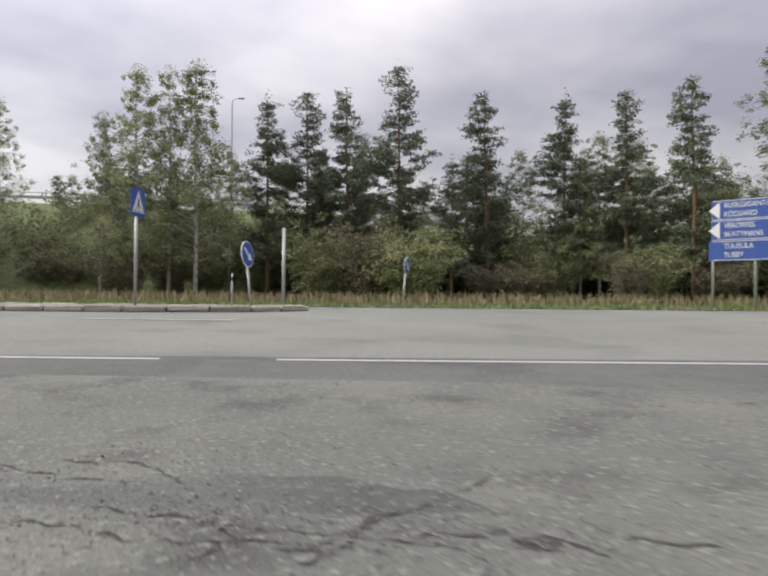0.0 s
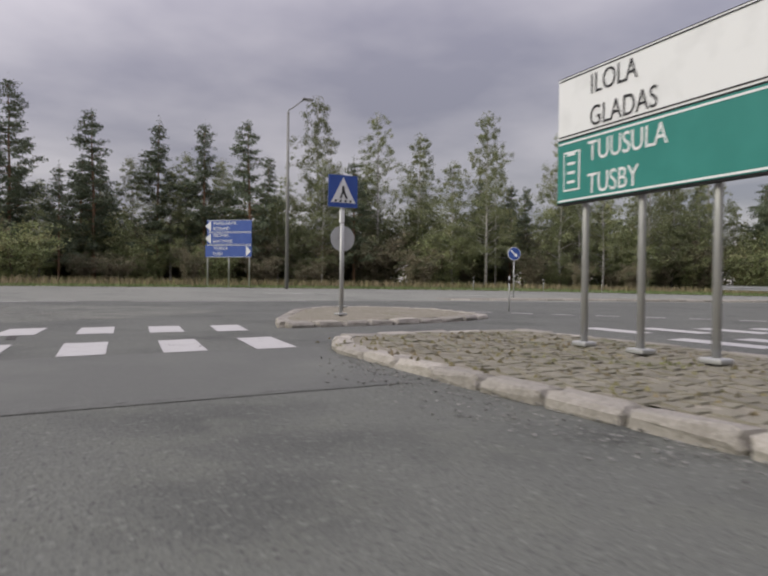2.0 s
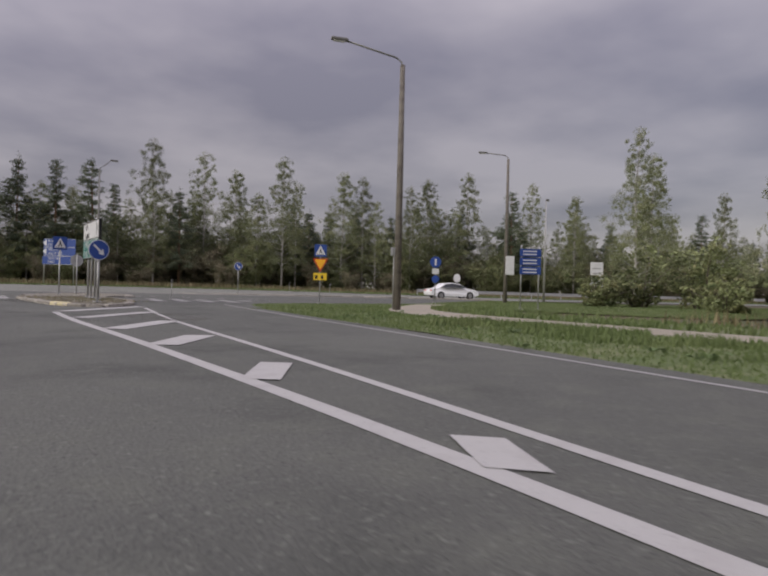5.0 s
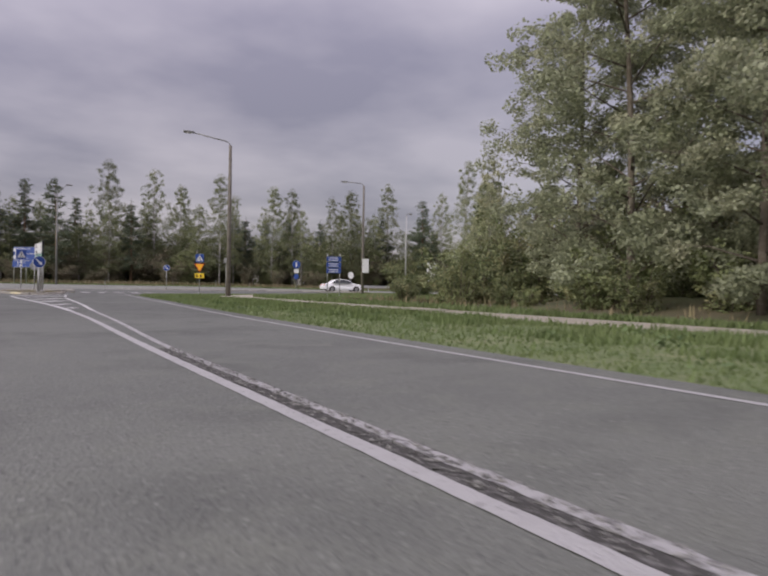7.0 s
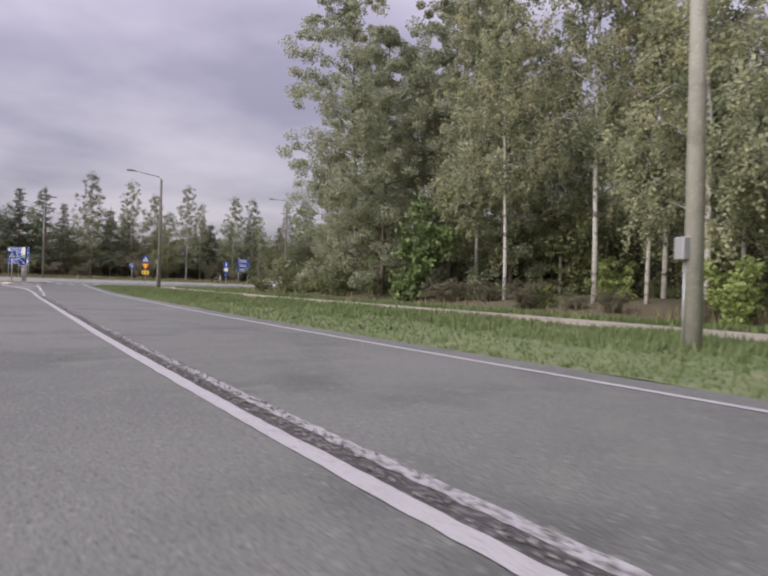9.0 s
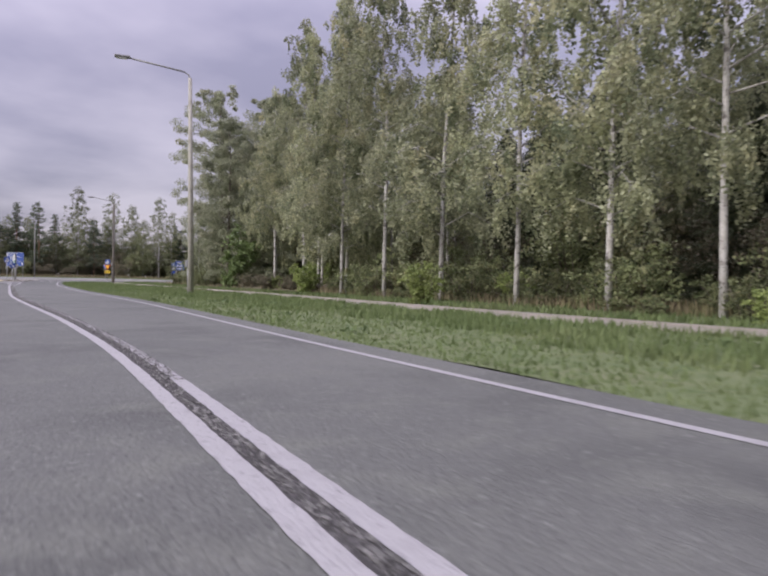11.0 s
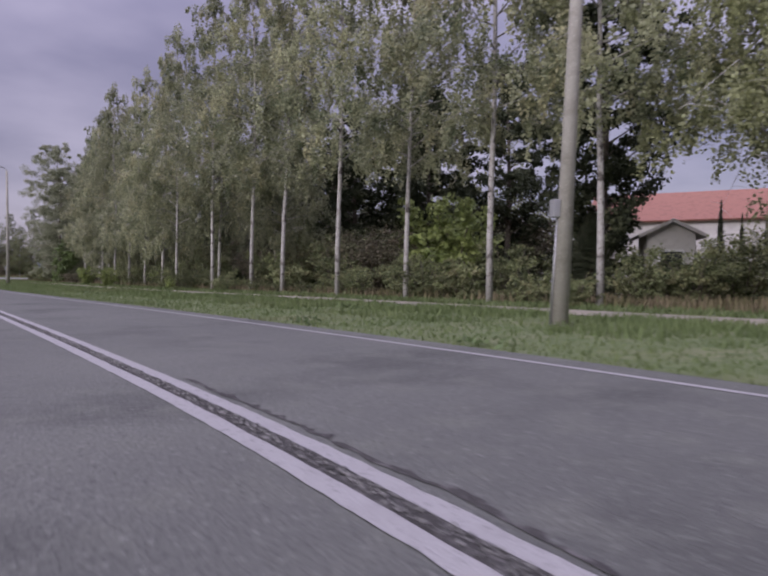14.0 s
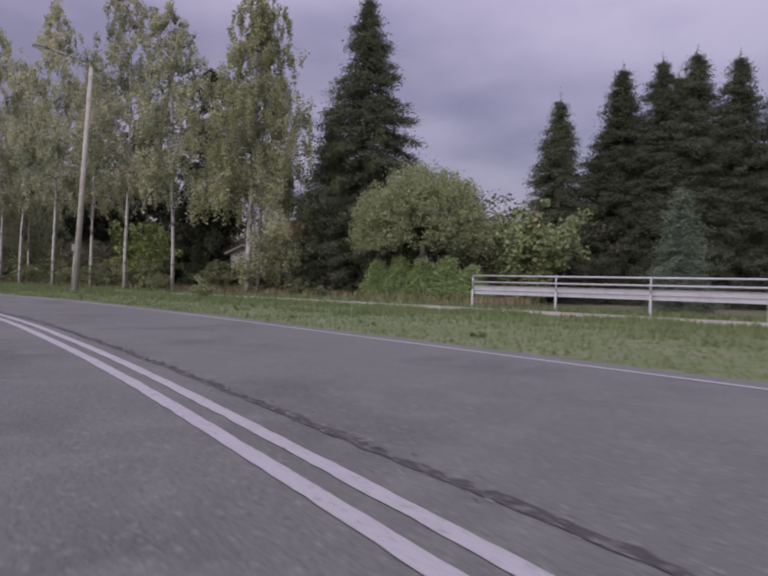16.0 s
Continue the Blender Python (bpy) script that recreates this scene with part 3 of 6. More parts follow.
for i, c in enumerate(((7.11, -8.94, 12.49, -9.30, 0.035), (11.71, -10.24, 12.13, -10.88, 0.03), (12.09, -5.47, 13.24, -5.14, 0.04), (9.12, -5.12, 12.04, -5.47, 0.018), (10.65, 0.77, 10.46, 0.17, 0.1), (7.91, 3.2, 8.15, 3.02, 0.13), (8.14, 1.98, 8.33, 2.0, 0.13), (8.33, 2.0, 8.58, 2.82, 0.13), (8.3, 2.0, 8.36, 1.71, 0.05), (8.59, 4.01, 8.83, 3.88, 0.13), (8.65, 3.63, 8.56, 3.06, 0.05), (11.12, 2.65, 11.49, 2.25, 0.1), (11.26, 2.2, 10.99, 1.68, 0.1), (12.67, -5.5, 13.64, -6.32, 0.03), (11.89, -5.81, 11.83, -6.09, 0.08), (9.76, -5.29, 10.29, -5.55, 0.03), (11.3, -5.45, 11.9, -5.9, 0.05), (6.23, 5.02, 6.95, 4.66, 0.05), (6.51, 4.35, 7.24, 4.06, 0.06), (7.14, 4.11, 7.67, 4.04, 0.05), (7.36, 4.21, 8.09, 3.97, 0.05), (7.61, 3.99, 8.39, 4.72, 0.04), (7.63, 3.04, 8.09, 3.92, 0.05), (9.75, 3.80, 9.82, 4.23, 0.05), (10.55, 3.67, 10.98, 3.44, 0.09), (11.35, 4.72, 13.31, 4.96, 0.05), (11.14, 1.98, 13.87, 1.85, 0.05), (14.08, 1.85, 15.92, 0.89, 0.04), (9.18, 4.36, 10.54, 3.24, 0.03), (10.70, 4.85, 16.36, 4.25, 0.03), (15.22, 6.02, 19.02, 4.82, 0.04), (9.30, -24.35, 8.99, -25.19, 0.06), (13.74, -19.79, 13.00, -21.88, 0.07), (12.88, -22.09, 12.27, -23.66, 0.06), (10.85, -14.20, 11.18, -14.10, 0.05), (9.38, -17.28, 9.88, -18.14, 0.022), (10.36, -18.27, 10.21, -18.79, 0.03), (10.21, -18.74, 10.42, -19.33, 0.035), (10.78, -15.92, 10.85, -16.29, 0.06), (2.77, -62.25, 2.63, -62.91, 0.03), (2.64, -62.89, 2.53, -62.36, 0.03), (3.75, -52.50, 3.80, -56.86, 0.04), (12.87, -17.95, 12.41, -18.78, 0.02), (11.50, -5.58, 12.36, -5.61, 0.045), (12.31, -5.59, 12.54, -4.59, 0.035), (10.26, -19.48, 9.75, -21.77, 0.022), (9.75, -21.77, 9.71, -22.30, 0.022), (10.38, -21.22, 10.12, -22.48, 0.02), (9.47, -21.92, 9.67, -22.62, 0.02), (10.25, -19.53, 10.58, -20.70, 0.015), (9.78, -21.09, 10.38, -21.33, 0.014), (9.48, -20.44, 9.98, -20.99, 0.014), (4.00, -54.94, 5.36, -55.40, 0.02), (3.23, -53.86, 4.71, -56.26, 0.02))):
    crack(*c, seed=i + 3)
for i, c in enumerate(((6.49, 5.1, 6.68, 4.99, 0.062), (6.66, 5.09, 7, 4.87, 0.062), (6.99, 4.87, 7.08, 4.72, 0.062), (6.83, 4.44, 7.28, 4.3, 0.062), (7.28, 4.3, 7.44, 4.02, 0.062), (7.5, 4.02, 7.73, 4.03, 0.062), (7.69, 4.1, 7.89, 4.34, 0.062), (7.81, 4.04, 8.23, 4.05, 0.062), (8.23, 4.06, 8.38, 3.99, 0.062), (8.33, 4.05, 8.45, 3.86, 0.062), (10.47, 6.29, 10.86, 6.43, 0.062), (7.25, 3.93, 7.36, 4.07, 0.062), (7.56, 3.91, 7.7, 3.97, 0.062),
        (9.24, -18.04, 9.42, -18.43, 0.07), (9.83, -18.37, 9.93, -18.49, 0.07), (9.85, -18.66, 9.9, -18.83, 0.07), (9.83, -18.91, 9.79, -19.29, 0.07), (9.64, -19.15, 9.73, -19.33, 0.07), (9.81, -19.21, 9.93, -19.49, 0.07), (9.71, -18.82, 9.75, -19.02, 0.07))):
    crack(*c, seed=i + 80, label="crumbled dark crack in the broken asphalt")
for i, c in enumerate(((10.39, -16.26, 10.36, -16.7, 0.04), (10.36, -16.7, 10.28, -17.4, 0.04), (10.02, -18.82, 10.23, -19.05, 0.04), (9.85, -19.41, 9.64, -20.32, 0.04), (9.63, -20.31, 9.6, -21.21, 0.04), (9.5, -20.98, 9.61, -21.64, 0.04), (9.58, -21.61, 9.49, -22.09, 0.04), (9.25, -22.21, 9.48, -22.4, 0.04), (9.68, -22.58, 9.66, -22.78, 0.04), (9.64, -22.89, 9.62, -23.05, 0.04), (9.56, -23.11, 9.67, -23.24, 0.04), (1.2, -64.97, 1.1, -65.25, 0.04), (1.1, -65.25, 0.83, -65.5, 0.04))):
    crack(*c, seed=i + 110)
quad_mark("tar_streak", [(10.07, -3.4), (10.13, -3.43), (10.19, -3.4), (10.16, -3.6), (10.13, -3.78), (10.1, -4.1), (10.03, -4.12), (9.98, -4.1), (10.02, -3.8), (10.03, -3.6)], M["crack"], "dark crumbled streak across the lane", 0.0124)
for i in range(5):
    y = -62 - 12 * i
    crack(near_line(y) + 1.6, y, near_line(y - 1) + 2.6, y - 0.7, 0.018, 60 + i)

# ---- kerbed traffic islands ----


def traffic_island(name, poly, label, yellow=(), h=0.11, stone=0.95):
    base = Vector((sum(p[0] for p in poly) / len(poly), sum(p[1] for p in poly) / len(poly), 0))
    base.z = gz(base.x, base.y)
    root = thing(name, Matrix.Translation(base), label, "traffic island")
    pts = [Vector((x - base.x, y - base.y, 0)) for x, y in poly]
    inner = [p * (1 - 0.16 / max(p.length, .4)) for p in pts]
    bm = bmesh.new()
    top = [bm.verts.new((p.x, p.y, h - 0.015 + 0.012 * noise.noise((p.x * 2, p.y * 2, 0)))) for p in inner]
    fc = bm.faces.new(top)
    bm.normal_update()
    if fc.normal.z < 0:
        fc.normal_flip()
    bmesh.ops.triangulate(bm, faces=bm.faces[:])
    part("paving", bm, M["island"], root, "weedy stone paving inside the kerb")
    per = []
    for i, p in enumerate(pts):
        q = pts[(i + 1) % len(pts)]
        n = max(1, round((q - p).length / stone))
        per += [(p.lerp(q, k / n), p.lerp(q, (k + 1) / n)) for k in range(n)]
    r = random.Random(len(poly))
    for i, (p, q) in enumerate(per):
        d = (q - p)
        a = math.atan2(d.y, d.x)
        bm = bmesh.new()
        box(bm, (0, 0, h / 2 - 0.03), (d.length - 0.03, 0.26, h + 0.06), bevel=0.06)
        for vv in bm.verts:
            vv.co += Vector((r.uniform(-.014, .014), r.uniform(-.014, .014), r.uniform(-.014, .012)))
        m = (p + q) / 2
        y = any(lo <= m.y + base.y <= hi and m.x + base.x < 13.2 for lo, hi in yellow)
        st = part("kerb_stone", bm, M["kerb_yellow" if y else "kerb"], root, "faded yellow painted kerb stone" if y else "")
        st.location = (m.x, m.y, r.uniform(-.01, .01))
        st.rotation_euler = (r.uniform(-.04, .04), r.uniform(-.02, .02), a + r.uniform(-.02, .02))
    return root


traffic_island("traffic_island", [(13.55, -6.3), (13.08, -7.2), (12.9, -8.6), (12.74, -9.9), (12.66, -11.2), (12.52, -12.6), (12.5, -14.0), (12.68, -15.1), (12.93, -15.85), (13.4, -16.05), (14.1, -15.45), (15.0, -13.9), (15.9, -11.5), (16.5, -8.5), (16.5, -6.4), (14.8, -6.1)], "long kerbed traffic island with weedy stone paving", yellow=((-15.0, -13.9),), stone=.66)
traffic_island("traffic_island", [(14.05, -3.5), (14.6, -2.2), (16.6, 1.2), (17.7, 2.1), (19.3, 2.1), (20.0, 0.2), (19.4, -2.5), (18.2, -3.1), (16.2, -3.5)], "small kerbed refuge island at the crossing", stone=.6)
traffic_island("traffic_island", [(-7, 18.6), (3, 18.2), (6, 18.5), (7.3, 19.4), (6.8, 20.8), (2, 20.9), (-7, 21.2)], "kerbed island in the main road")
traffic_island("traffic_island", [(26.86, 7.81), (33.28, 6.42), (43.16, 2.97), (49.67, -1.7), (50.04, -0.88), (43.28, 4.27), (33.37, 8.05), (27.14, 9.11)], "narrow kerbed median island of the main road")


def rocks(name, place, n, lo, hi, label, material, seed, z=0.01):
    """Loose crumbs: squashed eight-sided stones."""
    rng = np.random.default_rng(seed)
    c = np.array([place(rng) for _ in range(n)])
    s = lo + (hi - lo) * rng.uniform(size=n) ** 2.2
    a = rng.uniform(0, 6.28, n)
    base = np.array([(1, 0, .1), (0, .8, .1), (-1, 0, .15), (0, -.8, .1), (.1, .1, .6), (0, 0, -.4)])
    v = base[None] * s[:, None, None] * rng.uniform(.65, 1.25, (n, 6, 1))
    x = v[:, :, 0] * np.cos(a)[:, None] - v[:, :, 1] * np.sin(a)[:, None]
    y = v[:, :, 0] * np.sin(a)[:, None] + v[:, :, 1] * np.cos(a)[:, None]
    v = np.stack([x + c[:, :1], y + c[:, 1:2], v[:, :, 2] + c[:, 2:] + z], 2).reshape(-1, 3)
    f = np.array([(0, 1, 4), (1, 2, 4), (2, 3, 4), (3, 0, 4), (1, 0, 5), (2, 1, 5), (3, 2, 5), (0, 3, 5)])
    f = (f[None] + 6 * np.arange(n)[:, None, None]).reshape(-1, 3)
    return tagged(pydata(name, v, f, M[material]), label, "gravel", kind="stuff")


def broken_spot(r):
    while True:
        x, y = 3.6 + 8.8 * r.uniform(), 0.1 + 7.4 * r.uniform()
        u = noise.noise((x * .55, y * .55, 4)) + .5 * noise.noise((x * 1.6, y * 1.6, 1)) - .15 * math.hypot((x - 8.3) * .5, (y - 4.6) * .5)
        if u > -.22:
            return (x, y, gz(x, y))


rocks("loose_gravel", broken_spot, 8000, .004, .015, "loose stones on the broken asphalt", "pebble", 31)
rocks("loose_gravel", lambda r: (lambda u: (8.4 + 1.1 * u + .38 * r.normal(), 7.2 - 1.4 * u + .3 * r.normal(), .012))(r.uniform()), 1500, .007, .022, "coarser stones raked across the broken asphalt", "pebble", 38)
rocks("loose_gravel", lambda r: (lambda u: (6.8 + 1.7 * u + .1 * r.normal(), 4.4 - .4 * u + .14 * r.normal(), .012))(r.uniform()), 900, .003, .012, "crumbs along the cracks of the broken asphalt", "pebble", 39)
rocks("seam_crumbs", lambda r: (lambda y: (near_line(y) + .07 + (far_line(y) - near_line(y) - (.02 if y > -90 else .13)) * r.uniform(), y, .004))(-46.5 - 79.5 * r.uniform()), 17000, .005, .017, "asphalt crumbs in the joint between the centre lines", "pebble", 32)
rocks("stray_crumbs", lambda r: (lambda y: (stray(y) + .05 + .06 * r.normal(), y, .003))(-131 - 20 * r.uniform()), 1700, .004, .015, "asphalt crumbs along the ragged crack", "pebble", 33)
rocks("kerb_grit", lambda r: (lambda u: (12.3 + .25 * r.normal() + 1.1 * (u - .45) ** 2 * 3.4, -7.6 - 7.5 * u, .008))(r.uniform()), 2200, .005, .018, "grit gathered along the kerb", "pebble", 34)


def gore_crumbs(r):
    while True:
        x, y = 8.7 + 2.2 * r.uniform(), -17.1 - 2.6 * r.uniform()
        if noise.noise((x * 1.5, y * 1.5, 2)) + .6 * noise.noise((x * 5, y * 5, 6)) > .12 + .5 * max(0, abs(x - 9.8) - .5):
            return (x, y, .004)


rocks("gore_crumbs", gore_crumbs, 2400, .003, .009, "loose asphalt crumbs of the broken surface", "pebble", 35)


def bare_gore(r):
    while True:
        x, y = 11.0 + 3.1 * r.uniform(), -20.4 - 3.6 * r.uniform()
        if noise.noise((x * 1.1, y * 1.1, 5)) + .6 * noise.noise((x * 4, y * 4, 9)) > .05 + .4 * max(0, abs(x - 12.7 - .3 * (y + 21.5)) - .6):
            return (x, y, .001)


rocks("gore_gravel", bare_gore, 4200, .003, .011, "fine gravel on the worn gore between the lines", "pebble", 37)


def pothole(x, y, r, seed):
    rr = random.Random(seed)
    pts = [(x + r * rr.uniform(.6, 1.15) * math.cos(k * .42), y + .75 * r * rr.uniform(.6, 1.15) * math.sin(k * .42)) for k in range(15)]
    quad_mark("pothole", pts, M["crack"], "shallow dark pothole in the asphalt", 0.0118)


rocks("gore_crumbs", lambda r: (11.7 + .55 * r.normal() - .25 * (k := r.uniform() * 5), -18.6 - 1.3 * k + .5 * r.normal(), .004), 500, .004, .013, "asphalt crumbs on the painted gore", "pebble", 35)
pothole(8.31, 4.0, .1, 1)
pothole(10.76, 3.56, .1, 2)
pothole(9.81, 3.96, .1, 3)
pothole(12.64, -5.28, .12, 4)

# ---- signs ----
FACE = {}


def text_mesh(body, size, shear=0.0):
    cu = bpy.data.curves.new("text", "FONT")
    cu.body, cu.size, cu.align_x, cu.align_y, cu.extrude = body, size, "LEFT", "CENTER", 0.001
    ob = bpy.data.objects.new("text", cu)
    scene.collection.objects.link(ob)
    bpy.context.view_layer.update()
    me = bpy.data.meshes.new_from_object(ob.evaluated_get(bpy.context.evaluated_depsgraph_get()))
    bpy.data.objects.remove(ob)
    return me


def lettering(body, size, at, material, parent, squeeze=1.0):
    """Words on the panel face, which looks along -y."""
    ob = obj("lettering", text_mesh(body, size), M[material], parent)
    ob.matrix_local = Matrix.Translation(at) @ Matrix.Rotation(radians(90), 4, "X") @ Matrix.Diagonal((squeeze, 1, 1, 1))
    return ob


def flat(name, pts, y, material, parent, label="", thick=0.003):
    """A flat shape in the x-z plane, its face looking along -y."""
    bm = bmesh.new()
    f = bm.faces.new([bm.verts.new((x, y, z)) for x, z in pts])
    bm.normal_update()
    if f.normal.y > 0:
        f.normal_flip()
    ext = bmesh.ops.extrude_face_region(bm, geom=[f])
    bmesh.ops.translate(bm, verts=[g for g in ext["geom"] if isinstance(g, bmesh.types.BMVert)], vec=(0, thick, 0))
    bmesh.ops.recalc_face_normals(bm, faces=bm.faces[:])
    return part(name, bm, M[material], parent, label)


def ring_pts(r, n=40, a0=0):
    return [(r * math.cos(2 * math.pi * k / n + a0), r * math.sin(2 * math.pi * k / n + a0)) for k in range(n)]


def at(pts, z, x=0):
    return [(a + x, b + z) for a, b in pts]


def pole(root, h, r=0.03, foot=True, x=0.0, lean=0.0, y=0.05):
    tube("pole", [(x, y, -0.1), (x + lean * h, y, h)], r, M["galv"], root, n=12)
    if foot:
        bm = bmesh.new()
        box(bm, (x, y, 0.02), (0.2, 0.2, 0.04), bevel=0.01)
        part("base_plate", bm, M["galv"], root)


def sign_root(name, x, y, z, heading, label, cat="traffic sign", tilt=0.0):
    """heading: degrees that the face's outward direction is turned from -y, counter-clockwise seen from above."""
    return thing(name, Matrix.Translation((x, y, z)) @ Matrix.Rotation(radians(tilt), 4, "Y") @ Matrix.Rotation(radians(heading), 4, "Z"), label, cat)


def crossing_panel(root, z, s, dx=0.0):
    h = s / 2
    p = flat("panel", at([(-h, -h), (h, -h), (h, h), (-h, h)], z, dx), 0.0, "blue", root, "blue square crossing sign face", 0.02)
    flat("triangle", at([(-h * .84, -h * .72), (h * .84, -h * .72), (0, h * .86)], z, dx), -0.006, "white", p)
    flat("symbol", at([(-h * .10, -h * .05), (-h * .26, -h * .45), (-h * .12, -h * .45), (0, -h * .12), (h * .16, -h * .45), (h * .3, -h * .45), (h * .1, -h * .02), (h * .06, h * .32), (-h * .08, h * .32)], z, dx), -0.011, "black", p, "plain dark symbol")
    for i in range(4):
        a = -h * .62 + i * h * .34
        flat("bar", at([(a, -h * .68), (a + h * .16, -h * .68), (a + h * .18, -h * .54), (a + h * .05, -h * .54)], z, dx), -0.011, "black", p)
    return p


def arrow_panel(root, z, r):
    p = flat("panel", at(ring_pts(r), z), 0.0, "white", root, "round sign with white rim", 0.025)
    flat("disc", at(ring_pts(r * .93), z), -0.006, "blue", p, "blue disc")
    c, s = math.cos(radians(-45)), math.sin(radians(-45))
    sh = [(-.72, .1), (.2, .1), (.2, .34), (.72, 0), (.2, -.34), (.2, -.1), (-.72, -.1)]
    flat("arrow", at([(r * (c * a - s * b), r * (s * a + c * b)) for a, b in sh], z), -0.011, "white", p, "white slanting arrow")


def keep_right(x, y, z, heading, h, r, tilt=0.0, label="round blue arrow sign with white arrow on a steel pole"):
    root = sign_root("arrow_sign", x, y, z, heading, label, tilt=tilt)
    pole(root, h - r + 0.1)
    arrow_panel(root, h, r)
    return root


keep_right(13.5, -15.15, 0.12, 0, 1.65, 0.32)
keep_right(32.2, 9.5, 0.2, -30, 2.05, 0.32)
keep_right(5.9, 19.9, 0.36, 70, 1.5, 0.36, tilt=-6, label="leaning round blue arrow sign on the main road island")
keep_right(10.8, 25.8, 0.38, 62, 1.5, 0.3, tilt=4, label="small round blue arrow sign seen edgewise")

ped = sign_root("crossing_sign", 15.95, -2.1, 0.12, -4, "blue square pedestrian crossing sign on a steel pole")
pole(ped, 2.25, 0.035)
bm = bmesh.new()
box(bm, (0, 0.05, 1.98), (0.085, 0.085, 0.26), bevel=0.01)
part("sleeve", bm, M["white"], ped, "pale sticker sleeve on the pole")
crossing_panel(ped, 2.48, 0.64)
back = sign_root("arrow_sign", 17.60, 0.80, 0.15, 172, "grey back of a round sign on a thin pole", "traffic sign")
pole(back, 2.1)
flat("panel", at(ring_pts(0.32), 1.72), 0.0, "blue", back, "round sign plate", 0.004)
flat("back_plate", at(ring_pts(0.32), 1.72), 0.008, "signback", back, "plain grey back", 0.015)
zl = sign_root("crossing_sign", 3.0, 19.4, 0.36, 77, "blue square pedestrian crossing sign on a green-grey pole")
pole(zl, 2.95, 0.04)
crossing_panel(zl, 2.75, 0.72)
gp = thing("marker_pole", Matrix.Translation((6.6, 22.0, 0.38)), "plain greenish grey pole beside the road", "pole")
tube("pole", [(0, 0, -.1), (0, 0, 2.4)], 0.05, M["galv"], gp)


def town_board():
    """Two-part direction board; it faces west towards the lane."""
    a, b = Vector((15.1, -8.4)), Vector((14.55, -11.85))
    w = (b - a).length
    mid = (a + b) / 2
    root = thing("direction_board", pose(mid.x, mid.y, 0.12, 0, 0, math.degrees(math.atan2(b.y - a.y, b.x - a.x))), "large white and green town direction board on four steel legs", "road sign")
    z0, z1, zm = 1.55, 2.96, 2.26
    bm = bmesh.new()
    box(bm, (0, 0.06, (z0 + z1) / 2), (w, 0.1, z1 - z0), bevel=0.008)
    part("board_core", bm, M["black"], root, "black board edge")
    h = w / 2 - 0.02
    top = flat("upper_panel", [(-h, zm + .01), (h, zm + .01), (h, z1 - .02), (-h, z1 - .02)], -0.002, "white", root, "white panel", 0.01)
    low = flat("lower_panel", [(-h, z0 + .02), (h, z0 + .02), (h, zm - .01), (-h, zm - .01)], -0.002, "green", root, "dark green panel", 0.01)
    for n, za, zb, par, m in (("border", z0 + .03, z0 + .05, low, "white"), ("border", zm - .05, zm - .03, low, "white"), ("border", z1 - .05, z1 - .035, top, "black"), ("border", zm + .03, zm + .045, top, "black")):
        flat(n, [(-h + .02, za), (h - .02, za), (h - .02, zb), (-h + .02, zb)], -0.006, m, par)
    for z, b_, par in ((z1 - .2, "ILOLA", top), (zm + .16, "GLADAS", top)):
        lettering(b_, 0.3, (-h + 0.5, -0.007, z), "black", par, 0.8)
    for z, b_ in ((zm - .2, "TUUSULA"), (z0 + .17, "TUSBY")):
        lettering(b_, 0.3, (-h + 0.48, -0.007, z), "white", low, 0.8)
    lettering("8", 0.34, (h - 0.95, -0.007, zm - .3), "white", low)
    flat("box_frame", [(-h + .1, z0 + .14), (-h + .36, z0 + .14), (-h + .36, zm - .14), (-h + .1, zm - .14)], -0.006, "white", low)
    flat("box_fill", [(-h + .12, z0 + .16), (-h + .34, z0 + .16), (-h + .34, zm - .16), (-h + .12, zm - .16)], -0.01, "green", low)
    for k in range(4):
        zz = z0 + .22 + k * .1
        flat("box_bar", [(-h + .17, zz), (-h + .29, zz), (-h + .29, zz + .03), (-h + .17, zz + .03)], -0.014, "white", low)
    flat("arrowhead", [(h - .5, zm + .03), (h - .5, z1 - .03), (h - .05, (zm + z1) / 2)], -0.007, "signback", top, "grey arrowhead")
    flat("arrowhead", [(h - .5, z0 + .03), (h - .5, zm - .03), (h - .05, (zm + z0) / 2)], -0.007, "white", low, "white arrowhead")
    for x in (-w / 2 + 0.3, -w / 2 + 1.1, -w / 2 + 1.95, -w / 2 + 2.75):
        tube("leg", [(x, 0.16, -0.1), (x, 0.16, z1 - 0.15)], 0.038, M["galv"], root, n=12)
        bm = bmesh.new()
        box(bm, (x, 0.16, 0.025), (0.22, 0.18, 0.05), bevel=0.015)
        part("footing", bm, M["galv"], root)


town_board()


